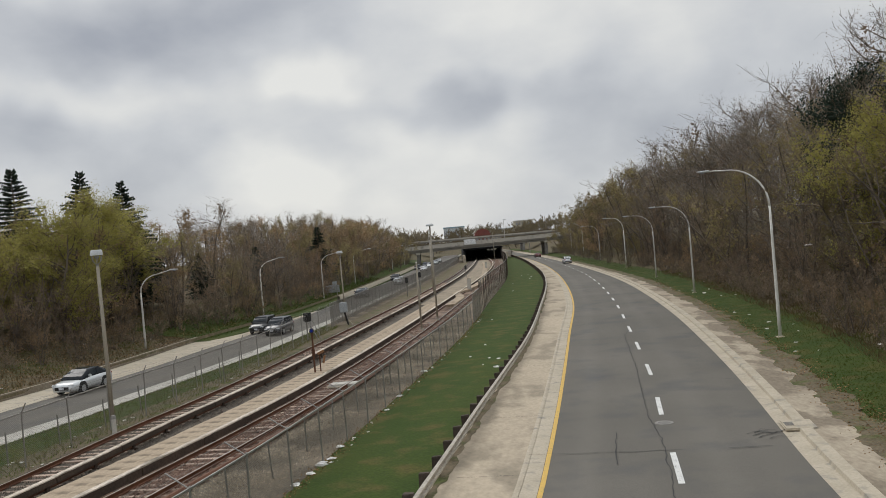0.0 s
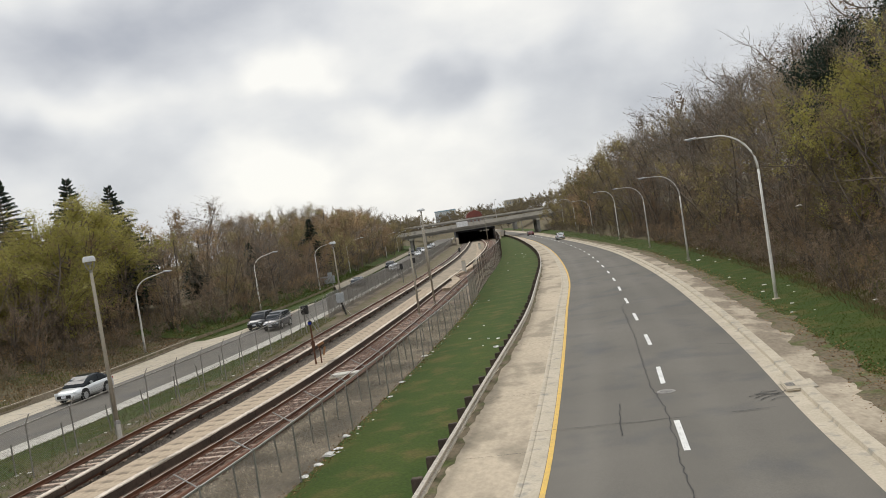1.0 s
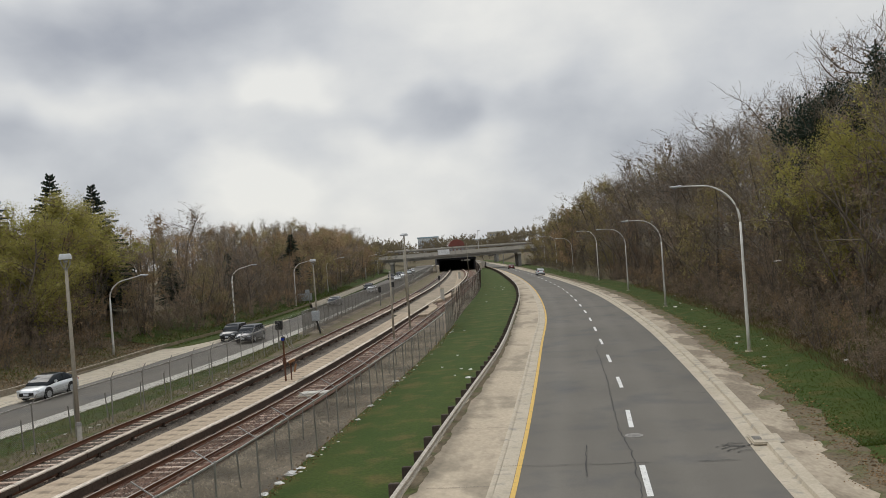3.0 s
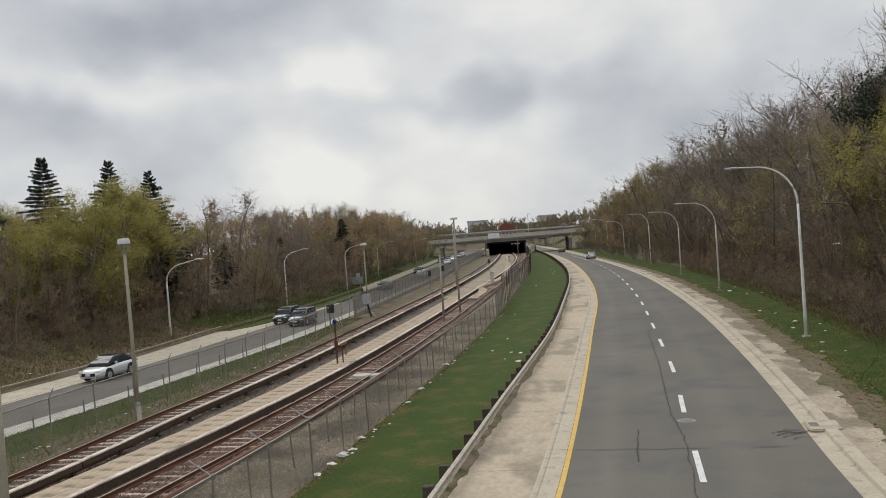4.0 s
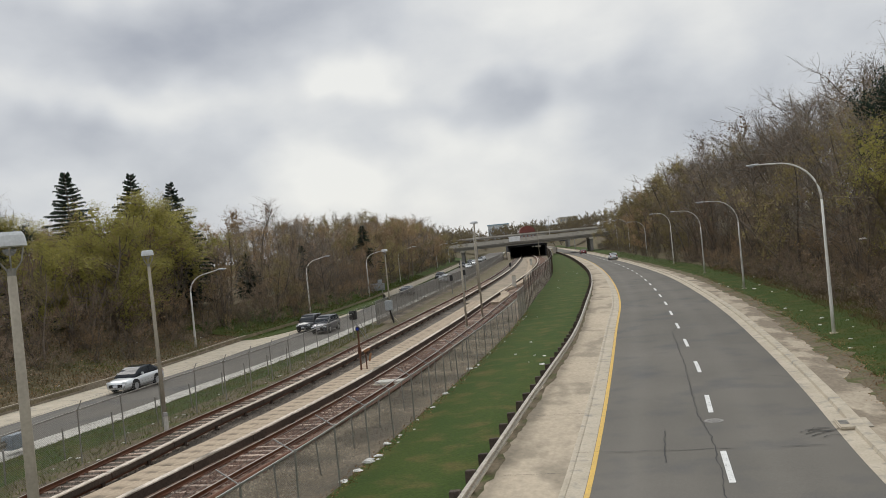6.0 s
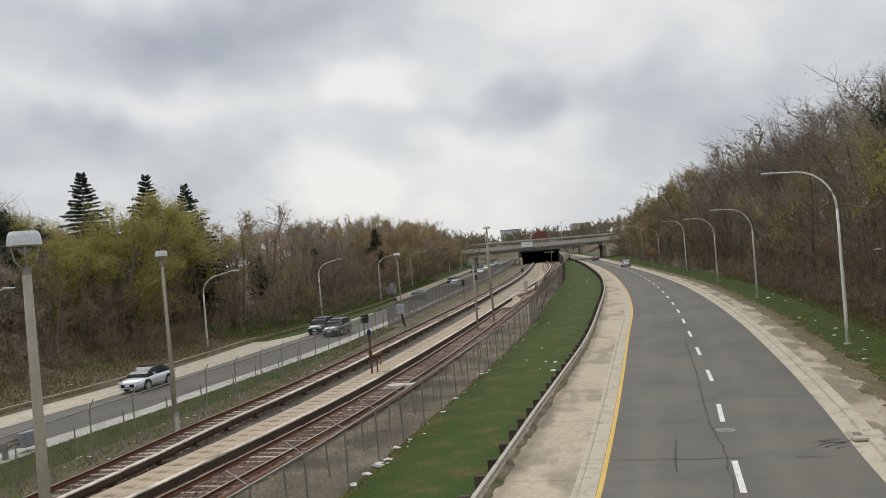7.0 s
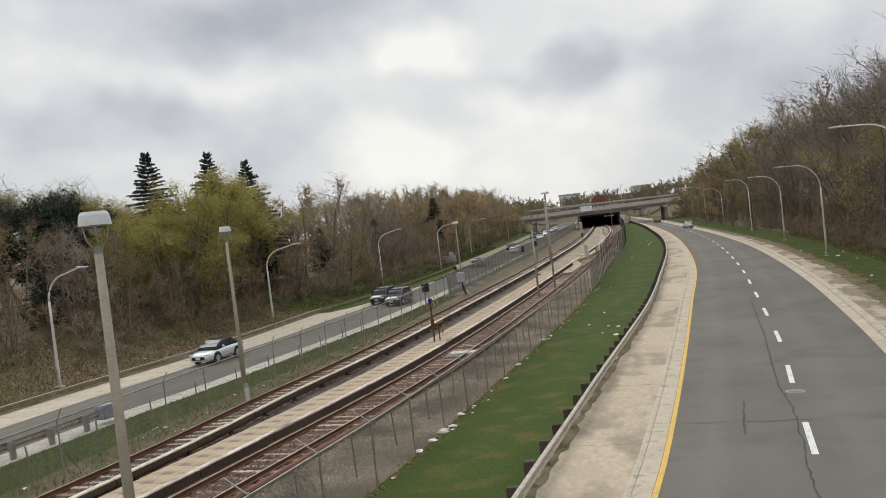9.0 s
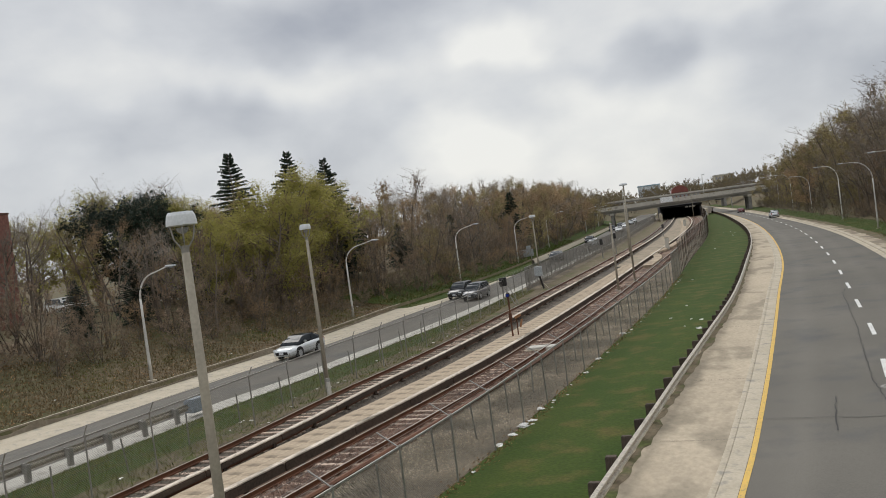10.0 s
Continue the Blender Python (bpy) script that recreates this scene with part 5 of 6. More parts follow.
# three spruces stand out of the near wood, and darker ones inside it
for az, el, d in ((-26.8, 6.75, 90), (-23.45, 6.4, 94), (-20.4, 5.7, 94), (-32.0, 4.3, 80)):
    a = radians(az)
    plant(wood_rng.choice(SPRUCE), math.sin(a) * d, math.cos(a) * d, EYE + d * math.tan(radians(el)))
for x, y, top in ((-33.5, 92, 9.5), (-26.8, 118, 9.0), (-37, 66, 8), (-22.4, 150, 12), (-37.2, 55.5, 8.0), (-30.5, 104, 8.6), (-38.5, 50.5, 7.0)):
    plant(wood_rng.choice(SPRUCE), x, y, top, wide=1.25)
for x, y, top in ((-53, 80, 16.2), (-49.5, 81, 15.8), (-55, 76, 15.4)):
    plant(wood_rng.choice(BARE), x, y, top, wide=1.3)
for x, y, top in ((-45.6, 66.6, 13.5), (-43.8, 67.4, 13.6), (-42.0, 66.9, 12.9)):
    plant(PINE[0], x, y, top, wide=1.1)
for x, y, top in ((33.0, 62.0, 17.6), (35.5, 60.5, 18.8), (37.0, 56.0, 19.5), (34.2, 66.0, 17.2)):
    plant(PINE[0], x, y, top, wide=0.9)
for x, y, top in ((29.5, 50.0, 14.5), (31.5, 47.0, 15.5), (28.0, 55.5, 13.0), (31.5, 54.0, 16.0)):
    plant(GREEN[1], x, y, top, wide=0.9)
# the yellow-green trees
for az, d, top in ((-26.6, 80, 11.6), (-25.2, 74, 11.0), (-28.6, 74, 10.8), (-24.1, 78, 13.1), (-22.9, 82, 12.6), (-28.2, 82, 11.6), (-30.0, 84, 12.6), (-21.8, 88, 12.4), (-37.5, 90, 13.4), (-39.3, 92, 12.9), (-35.9, 94, 14.2), (-20.6, 92, 12.6), (-31.5, 80, 12.2)):
    a = radians(az)
    plant(wood_rng.choice(GREEN), math.sin(a) * d, math.cos(a) * d, top, wide=1.2)


def canopy_left(y):
    return ramp(y, (10, 11.5), (60, 11.6), (80, 12.4), (110, 12.2), (130, 12.6), (155, 15.5), (200, 16.0), (240, 15), (330, 15))


def canopy_right(y):
    return ramp(y, (20, 20.5), (60, 20.3), (100, 20.8), (170, 20.5), (215, 16.5), (250, 15), (330, 15))


def choose(weights):
    pools, w = zip(*weights)
    return wood_rng.choice(wood_rng.choices(pools, w)[0])


for d, gap, k in ((5.5, 4.6, 0.70), (9.5, 4.6, 0.92), (15, 4.6, 1.03), (22, 6.0, 1.08), (31, 9.0, 1.2)):
    y = 12.0 if d > 12 else 30.0
    while y < 280:
        yy = y + wood_rng.uniform(-1.4, 1.4)
        dd = d + wood_rng.uniform(-1.8, 1.8) + ramp(yy, (40, 2.5), (58, 0.3)) - ramp(yy, (74, 0), (86, 1.8), (130, 1.8), (180, 2.8), (300, 3.4))
        far = yy > 135
        bearing = math.degrees(math.atan2(BANK_L.at(yy) - dd, yy))
        if d > 7 and (abs(bearing + 38.0) < 1.1 or abs(bearing + 31.6) < 0.8):
            y += gap
            continue  # a thin place in the wood, through which parked vehicles show
        if not far and d < 12 and wood_rng.random() < 0.45:
            kind = wood_rng.choice(SAPLING)
        elif far:
            kind = choose(((FARRUSSET, 4), (FAROLIVE, 4), (FARBARE, 3)))
        elif yy < 62:
            kind = choose(((BARE, 5), (RUSSET, 3), (OLIVE, 2)))
        else:
            kind = choose(((RUSSET, 5), (OLIVE, 3), (BARE, 3)))
        plant(kind, BANK_L.at(yy) - dd, yy, canopy_left(yy) * k * ramp(yy, (140, 1.0), (165, 0.95), (205, 0.95), (260, 1.1)) * wood_rng.uniform(0.86, 1.04), wide=wood_rng.uniform(0.9, 1.3))
        y += gap * (1.0 if not far else 1.45)
for d, gap, k in ((9.5, 4.6, 0.60), (13, 4.4, 0.86), (18.5, 5.0, 0.93), (25, 9.0, 1.2), (34, 13, 1.22)):
    y = 26.0
    while y < 300:
        yy = y + wood_rng.uniform(-1.4, 1.4)
        dd = d + wood_rng.uniform(-1.8, 1.8) - ramp(yy, (60, 0), (110, 1.5), (200, 2.5))
        far = yy > 150
        kind = choose(((FARBARE, 8), (FAROLIVE, 1)) if d > 15 else ((FARBARE, 3), (FAROLIVE, 5), (FARRUSSET, 1))) if far else choose(((BARE, 1),) if d > 22 else ((BARE, 7), (OLIVE, 1)) if d > 12 else ((BARE, 4), (OLIVE, 2), (SAPLING, 5)))
        plant(kind, SHOULDER.at(yy) + dd, yy, canopy_right(yy) * k * ramp(yy, (110, 1.0), (190, 1.12)) * wood_rng.uniform(0.8, 1.08), wide=wood_rng.uniform(0.9, 1.25) * (1.2 if d > 22 else 1.0))
        y += gap * (1.0 if not far else 1.45)
plant(SAPLING[0], 26.3, 60.3, 8.0)
# brush along the foot of both woods
for d, gap, hi in ((3.6, 2.9, 2.6), (6.5, 3.2, 3.8)):
    y = 16.0
    while y < 140:
        yy = y + wood_rng.uniform(-0.8, 0.8)
        dd = d + wood_rng.uniform(-0.8, 0.8) + ramp(yy, (36, 4.2), (46, 2.0), (56, 0.4), (66, -0.2), (76, -0.6), (84, -1.9))
        x = BANK_L.at(yy) - dd
        plant(wood_rng.choice(BRUSH), x, yy, ground_at(x, yy) + hi * wood_rng.uniform(0.7, 1.25), wide=wood_rng.uniform(0.9, 1.4))
        yy = y + wood_rng.uniform(-0.8, 0.8) + 8
        x = SHOULDER.at(yy) + d + 1.5 + wood_rng.uniform(-0.6, 0.9) + ramp(yy, (40, 0), (70, 0.6), (110, 0.2))
        plant(wood_rng.choice(BRUSH), x, yy, ground_at(x, yy) + hi * wood_rng.uniform(0.7, 1.25), wide=wood_rng.uniform(0.9, 1.4))
        y += gap
for t in PARKED:
    for o in (*t.children_recursive, t):
        bpy.data.objects.remove(o)


def scattered(name, kinds, spots, label, category, seed):
    """Many copies of one shape joined into a single mass of growth."""
    rng = np.random.default_rng(seed)
    chunks = []
    for x, y, z, s in spots:
        tr, cr = kinds[rng.integers(len(kinds))]
        a = rng.uniform(0, 6.28)
        c, sn = math.cos(a), math.sin(a)
        m = np.array([[c, -sn, 0], [sn, c, 0], [0, 0, 1]]) * s
        for v, f, slot in tr + cr:
            chunks.append((v @ m.T + np.array([x, y, z]), f, slot))
    ob = new(name, packed(name, chunks, [BARK, TWIGGREY, FARBUD]))
    return tagged(ob, label, category, kind="stuff")


lite = [grow(200 + k, 10, 0.46, 7, 3, 3, 0, 0.06, stems=2, leaves=620, leaf=0.085, twig_r=0.02, sides=(3, 2), mass=300, clump=0.24) for k in range(3)]
thick = [grow(210 + k, 4, 0.5, 10, 2, 2, 0, 0.06, stems=5, leaves=150, leaf=0.12, twig_r=0.018, lift=0.1, sides=(3, 2)) for k in range(3)]
rng = random.Random(3)
spots = []
for y in range(140, 300, 4):
    for dd, s in ((3.0, 0.7), (6.5, 1.0)):
        x = BANK_L.at(y) - dd + rng.uniform(-1, 1)
        spots.append((x, y + rng.uniform(-1, 1), ground_at(x, y) - 0.1, s * rng.uniform(0.7, 1.2)))
        x = SHOULDER.at(y) + dd + 1.5 + rng.uniform(-1, 1)
        spots.append((x, y + rng.uniform(-1, 1), ground_at(x, y) - 0.1, s * rng.uniform(0.7, 1.2)))
scattered("undergrowth", thick, spots, "distant brown undergrowth along both banks", "undergrowth", 1)
spots = []
for _ in range(270):
    y = rng.uniform(300, 760)
    left = rng.random() < 0.68
    x = BANK_L.at(min(y, 420)) - rng.uniform(6, 75) * (y / 400) if left else SHOULDER.at(min(y, 420)) + rng.uniform(8, 120) * (y / 400)
    spots.append((x, y, ground_at(x, y) - 0.2, rng.uniform(0.9, 1.35)))
for _ in range(120):
    y = rng.uniform(500, 700)
    x = rng.uniform(-30, 70) * y / 450
    if not (-22 < x - 4 < 60 and y < 480):
        spots.append((x, y, ground_at(x, y) - 0.2, rng.uniform(0.95, 1.4)))
for _ in range(70):
    y = rng.uniform(470, 560)
    x = rng.uniform(-40, 62) * y / 500
    spots.append((x, y, ground_at(x, y) - 0.2, rng.uniform(1.0, 1.35)))
scattered("far_woods", lite, spots, "hazy distant woods of budding trees", "woods", 2)


# ---- cars ----
GLASS = mat("car_glass", (0.025, 0.03, 0.035), (0.035, 0.04, 0.045), 2, 10, 0.08, 0)
GLASS.node_tree.nodes["Principled BSDF"].inputs["Specular IOR Level"].default_value = 0.12
TYRE = mat("tyre_rubber", (0.02, 0.02, 0.02), (0.03, 0.03, 0.03), 5, 30, 0.8, 0.1)
RIM = mat("alloy_rim", (0.45, 0.46, 0.47), (0.38, 0.39, 0.4), 5, 30, 0.35, 0, metal=0.7)
TRIM = mat("black_trim", (0.015, 0.015, 0.016), (0.022, 0.022, 0.022), 5, 30, 0.5, 0)
HEADLIGHT = mat("headlight_glass", (0.75, 0.77, 0.78), (0.68, 0.7, 0.72), 5, 30, 0.12, 0)
TAIL = mat("red_tail_lamp", (0.30, 0.012, 0.012), (0.22, 0.01, 0.01), 5, 30, 0.2, 0)
PLATE = mat("blank_plate", (0.6, 0.62, 0.66), (0.55, 0.57, 0.6), 5, 30, 0.5, 0)


def paint(name, c):
    m = mat(name, c, tuple(v * 0.93 for v in c), 1.2, 12, 0.28, 0, metal=0.35, spread=0.05)
    m.node_tree.nodes["Principled BSDF"].inputs["Coat Weight"].default_value = 0.6
    return m


def loft(sections, bm=None):
    """A closed skin over sections, each a list of points with the same count."""
    bm = bm or bmesh.new()
    rings = [[bm.verts.new(p) for p in s] for s in sections]
    n = len(rings[0])
    for a, b in zip(rings, rings[1:]):
        for k in range(n):
            bm.faces.new((a[k], a[(k + 1) % n], b[(k + 1) % n], b[k]))
    bm.faces.new(rings[0][::-1])
    bm.faces.new(rings[-1])
    return bm


def car(x, y, turn, colour, label, tall=False, length=4.7, width=1.82, roof_m=None):
    """A car that drives along its local -y: sedan, or with a tall back an estate."""
    c = thing("car", x, y, 0.03, label, "car", "cars", turn)
    L, W = length / 2, width / 2
    roof = 1.56 if tall else 1.40
    belt = 0.98 if tall else 0.92

    def hull(yy, top, w, low=0.24):
        return [(-w * 0.9, yy, low), (-w, yy, low + 0.14), (-w, yy, top * 0.72), (-w * 0.93, yy, top - 0.04), (-w * 0.6, yy, top),
                (w * 0.6, yy, top), (w * 0.93, yy, top - 0.04), (w, yy, top * 0.72), (w, yy, low + 0.14), (w * 0.9, yy, low)]

    hood = 0.76 if not tall else 0.88
    body = loft([hull(-L, 0.58, W * 0.74, 0.3), hull(-L + 0.12, 0.70, W * 0.88), hull(-L + 0.45, hood, W * 0.96), hull(-L + 1.15, belt - 0.06, W), hull(-0.3, belt, W),
                 hull(L - 1.3, belt + 0.02, W), hull(L - 0.5, belt + (0.02 if tall else 0.03), W * 0.97), hull(L - 0.12, belt - 0.05, W * 0.9), hull(L, 0.62, W * 0.8, 0.34)])
    shell = part("body", body, colour, c, smooth=True)

    def house(yy, z, w, base):
        return [(-w, yy, base), (-w * 0.80, yy, z), (w * 0.80, yy, z), (w, yy, base)]

    # painted cabin with dark panes let into it
    back = L - 0.16 if tall else L - 0.32
    a, b, d = -L + (1.0 if tall else 0.92), -L + (1.68 if tall else 1.86), back - (0.42 if tall else 1.0)
    low, wide, narrow = belt - 0.06, W * 0.93, W * 0.74
    rows = [(a, belt - 0.02, wide * 0.97), (a * 0.45 + b * 0.55, low + (roof - low) * 0.66, wide), (b, roof - 0.05, wide), (b * 0.5 + d * 0.5, roof, wide), (d, roof - 0.05, wide), (d * 0.5 + back * 0.5, low + (roof - low) * 0.66, wide), (back, belt, wide * 0.95)]
    cab = []
    for yy, z, w in rows:
        k = min(1.0, max(0.05, (z - low) / (roof - low)))
        t = w + (narrow - wide) * k
        cab.append([(-w, yy, low - 0.04), (-t, yy, z - 0.05 * k), (-t * 0.86, yy, z), (t * 0.86, yy, z), (t, yy, z - 0.05 * k), (w, yy, low - 0.04)])
    part("cabin", loft(cab), roof_m or colour, c, smooth=True)

    def pane(name, corners):
        bm = bmesh.new()
        lower = [bm.verts.new(p) for p in corners]
        n = (Vector(corners[1]) - Vector(corners[0])).cross(Vector(corners[2]) - Vector(corners[0])).normalized() * 0.014
        upper = [bm.verts.new(Vector(p) + n) for p in corners]
        bm.faces.new(upper)
        for k in range(len(corners)):
            bm.faces.new((lower[k], lower[(k + 1) % len(corners)], upper[(k + 1) % len(corners)], upper[k]))
        part(name, bm, GLASS, c, "dark tinted glass")

    def at_side(sx, yy, k):
        return (sx * (wide + (narrow - wide) * k + 0.008), yy, low + (roof - low) * k)

    for name, y0, y1 in (("windscreen", a, b), ("rear_window", back, d)):
        q = [(-W * 0.80, y0 + (y1 - y0) * 0.14, low + (roof - low) * 0.26), (W * 0.80, y0 + (y1 - y0) * 0.14, low + (roof - low) * 0.26),
             (W * 0.66, y0 + (y1 - y0) * 0.9, roof - 0.055), (-W * 0.66, y0 + (y1 - y0) * 0.9, roof - 0.055)]
        pane(name, q if y1 > y0 else q[::-1])
    for sx in (-1, 1):
        mid = (b + d) / 2 + 0.1
        for q in ([(a + 0.36, 0.2), (mid - 0.05, 0.2), (mid - 0.05, 0.86), (b + 0.12, 0.84)], [(mid + 0.05, 0.2), (back - 0.42, 0.24), (d + 0.05, 0.82), (mid + 0.05, 0.86)]):
            pts = [at_side(sx, yy, k) for yy, k in q]
            pane("side_window", pts if sx > 0 else pts[::-1])
        part("mirror", box(0.2, 0.12, 0.15, (sx * (W + 0.07), -L + 1.5, belt), 0.04), colour, c)
        part("headlight", box(0.36, 0.24, 0.12, (sx * W * 0.68, -L + 0.14, 0.58), 0.05), HEADLIGHT, c)
        part("tail_lamp", box(0.26, 0.1, 0.16 if not tall else 0.3, (sx * W * 0.72, L - 0.08, 0.70), 0.04), TAIL, c)
        for yy in (-L + 0.92, L - 0.95):
            w = part("wheel", tube([(sx * (W - 0.2), yy, 0.33), (sx * (W - 0.17), yy, 0.33), (sx * (W + 0.0), yy, 0.33), (sx * (W + 0.02), yy, 0.33)], [0.30, 0.33, 0.33, 0.30], 20), TYRE, c)
            part("rim", tube([(sx * (W + 0.0), yy, 0.33), (sx * (W + 0.028), yy, 0.33)], [0.22, 0.20], 16), RIM, w)
            part("arch", tube([(sx * (W - 0.12), yy, 0.36), (sx * (W + 0.004), yy, 0.36)], 0.385, 20), TRIM, c)
    part("grille", box(0.95, 0.06, 0.2, (0, -L - 0.0, 0.36), 0.02), TRIM, c)
    part("front_plate", box(0.32, 0.03, 0.14, (0, -L - 0.04, 0.40)), PLATE, c)
    part("rear_plate", box(0.32, 0.03, 0.14, (0, L + 0.01, 0.66)), PLATE, c)
    part("rear_bumper", box(W * 1.6, 0.12, 0.2, (0, L - 0.04, 0.36), 0.04), TRIM if tall else colour, c)
    return c


SILVER = paint("silver_paint", (0.55, 0.57, 0.58))
WHITEP = paint("white_paint", (0.70, 0.71, 0.71))
BLACKP = paint("black_paint", (0.025, 0.027, 0.03))
GREYP = paint("dark_grey_paint", (0.06, 0.065, 0.075))
MAROON = paint("maroon_paint", (0.12, 0.03, 0.03))


def along(line, y, d):
    p = line.off(y, d)
    return p.x, p.y, line.turn(y)


SEDAN = paint("pale_silver_paint", (0.66, 0.68, 0.69))
car(-22.75, 51.2, ASPHALT_F.turn(51), SEDAN, "silver sedan with dark glass on the far carriageway", length=4.0, width=1.62, roof_m=GLASS)
car(-18.1, 81.2, ASPHALT_F.turn(81), BLACKP, "black estate car coming along the far carriageway", True, 4.2, 1.65)
car(-15.9, 78.0, ASPHALT_F.turn(78), GREYP, "dark grey car beside a black estate on asphalt", True, 4.3, 1.65)
for y, d, p, tall, lb in ((126, 2.0, GREYP, False, "dark sedan on the far carriageway"), (158, 4.2, SILVER, False, "silver sedan in a line of traffic"), (176, 1.6, BLACKP, False, "black sedan in a line of traffic"),
                          (224, 4.3, WHITEP, False, "white sedan queueing near the bridge"), (238, 1.6, BLACKP, True, "black estate queueing near the bridge"), (252, 4.3, WHITEP, True, "white estate queueing near the bridge"),
                          (268, 1.8, GREYP, False, "dark grey sedan queueing near the bridge"), (284, 4.2, SILVER, True, "silver estate queueing under the bridge"), (305, 4.2, WHITEP, False, "white sedan beyond the bridge")):
    car(*along(ASPHALT_F, y, d), p, lb, tall)
a = along(CENTRE, 192, 1.6)
car(a[0], a[1], a[2] + 180, SILVER, "silver estate car driving away on worn asphalt", True)
a = along(CENTRE, 262, 0.6)
car(a[0], a[1], a[2] + 180, MAROON, "dark red sedan driving away towards the bridge")
# vehicles half hidden behind the trees on the bank
for x, y, t, lb in ((-52.6, 67.2, 62, "white pickup parked behind bare trees"), (-45.2, 73.4, 75, "white van parked behind bare trees")):
    v = car(x, y, t, WHITEP, lb, True, 5.4, 2.0)
    v.location.z = ground_at(x, y) + 0.02


# ---- small things ----
def wiggle(name, pts, width, seed, label, jitter=0.075, z=0.042):
    """A dark crooked crack drawn as a thin raised ribbon of sealant."""
    r = random.Random(seed)
    path = []
    for (x0, y0), (x1, y1) in zip(pts, pts[1:]):
        n = max(2, int(math.hypot(x1 - x0, y1 - y0) / 0.35))
        path += [(x0 + (x1 - x0) * k / n + r.uniform(-jitter, jitter), y0 + (y1 - y0) * k / n + r.uniform(-jitter, jitter)) for k in range(n)]
    path.append(pts[-1])
    verts, faces = [], []
    for i, (px, py) in enumerate(path):
        qx, qy = path[min(i + 1, len(path) - 1)]
        ox, oy = path[max(i - 1, 0)]
        d = Vector((qx - ox, qy - oy)).normalized()
        w = width * r.uniform(0.4, 1.2)
        verts += [(px - d.y * w, py + d.x * w, z), (px + d.y * w, py - d.x * w, z)]
        if i:
            faces.append((2 * i - 2, 2 * i - 1, 2 * i + 1, 2 * i))
    tagged(mesh_object(name, verts, faces, CRACK), label, "crack", "road cracks", "structure")


wiggle("crack", [(12.4, 58), (11.5, 55.5), (9.35, 43), (8.1, 36.4), (7.1, 31), (6.8, 28.3), (6.45, 26.3), (6.15, 25.3), (6.0, 23.9), (5.5, 21.9), (4.6, 17)], 0.019, 1, "dark crooked crack along the asphalt lane joint", 0.05)
wiggle("crack", [(2.1, 27.3), (4.9, 26.7), (7.0, 26.3)], 0.016, 2, "thin dark crack across the asphalt", 0.05)
wiggle("crack", [(5.5, 29.2), (4.95, 26.8), (4.7, 25.3)], 0.018, 3, "dark tyre scuff on the asphalt", 0.03)
wiggle("crack", [(8.4, 26.1), (9.7, 25.9)], 0.016, 4, "thin dark crack across the asphalt", 0.05)
wiggle("crack", [(11.5, 37.9), (12.5, 37.0)], 0.016, 5, "thin dark crack across the asphalt", 0.05)
for k in range(7):
    r = random.Random(40 + k)
    x, y = 10.2 + r.uniform(-0.35, 0.3), 27.6 + r.uniform(-0.6, 0.6)
    wiggle("crack", [(x - 0.4, y + r.uniform(-0.4, 0.4)), (x, y), (x + 0.4, y + r.uniform(-0.4, 0.4))], 0.022, 50 + k, "dark branching crack beside the gutter inlet", 0.07, 0.03)
for x, y in ((2.2, 33.0), (4.6, 45.5), (0.8, 25.0)):
    wiggle("crack", [(x - 1.0, y + 0.2), (x, y + 0.05), (x + 0.9, y - 0.1)], 0.012, int(y), "thin joint across the concrete shoulder", 0.02, 0.074)

# a gutter inlet breaks the outer kerb
s = thing("gutter_inlet", 0, 0, 0, "broken concrete gutter inlet with a dark iron grate", "drain")
p = GUTTER.off(28.1, 0.45)
s.matrix_basis = pose(p.x, p.y, 0.0, 0, 0, GUTTER.turn(28))
part("slab", box(1.05, 1.3, 0.1, (0.15, 0, 0.022), 0.04), KERB, s)
part("grate_frame", box(0.34, 0.62, 0.05, (-0.15, 0, 0.078), 0.01), KERB, s)
for k in range(5):
    part("grate_bar", box(0.28, 0.05, 0.02, (-0.15, -0.22 + 0.11 * k, 0.12)), PIER, s)
STONE_GREY = mat("worn_patch", (0.24, 0.23, 0.21), (0.17, 0.165, 0.155), 4, 20, 0.9, 0.3, c3=(0.13, 0.13, 0.12), s3=6)
s = thing("manhole_patch", 7.4, 30.1, 0.034, "small pale round patch in the asphalt", "patch")
bm = tube([(0, 0, -0.02), (0, 0, 0.006)], [0.24, 0.22], 18)
part("fill", bm, STONE_GREY, s)
part("ring", tube([(0, 0, -0.02), (0, 0, 0.004)], [0.34, 0.33], 18), PIER, s)


def crumpled(name, x, y, z, size, seed, label, m=None):
    r = random.Random(seed)
    bm = bmesh.new()
    bmesh.ops.create_icosphere(bm, subdivisions=2, radius=size)
    for v in bm.verts:
        k = r.uniform(0.55, 1.25)
        v.co = Vector((v.co.x * k * r.uniform(0.9, 1.3), v.co.y * k, max(0.0, v.co.z * k * 0.32 + size * 0.1)))
    bmesh.ops.recalc_face_normals(bm, faces=bm.faces)
    me = bpy.data.meshes.new(name)
    bm.to_mesh(me)
    bm.free()
    me.materials.append(m or LITTER)
    ob = new(name, me)
    ob.matrix_basis = pose(x, y, z, 0, 0, r.uniform(0, 360))
    return tagged(ob, label, "litter", "scraps of litter")


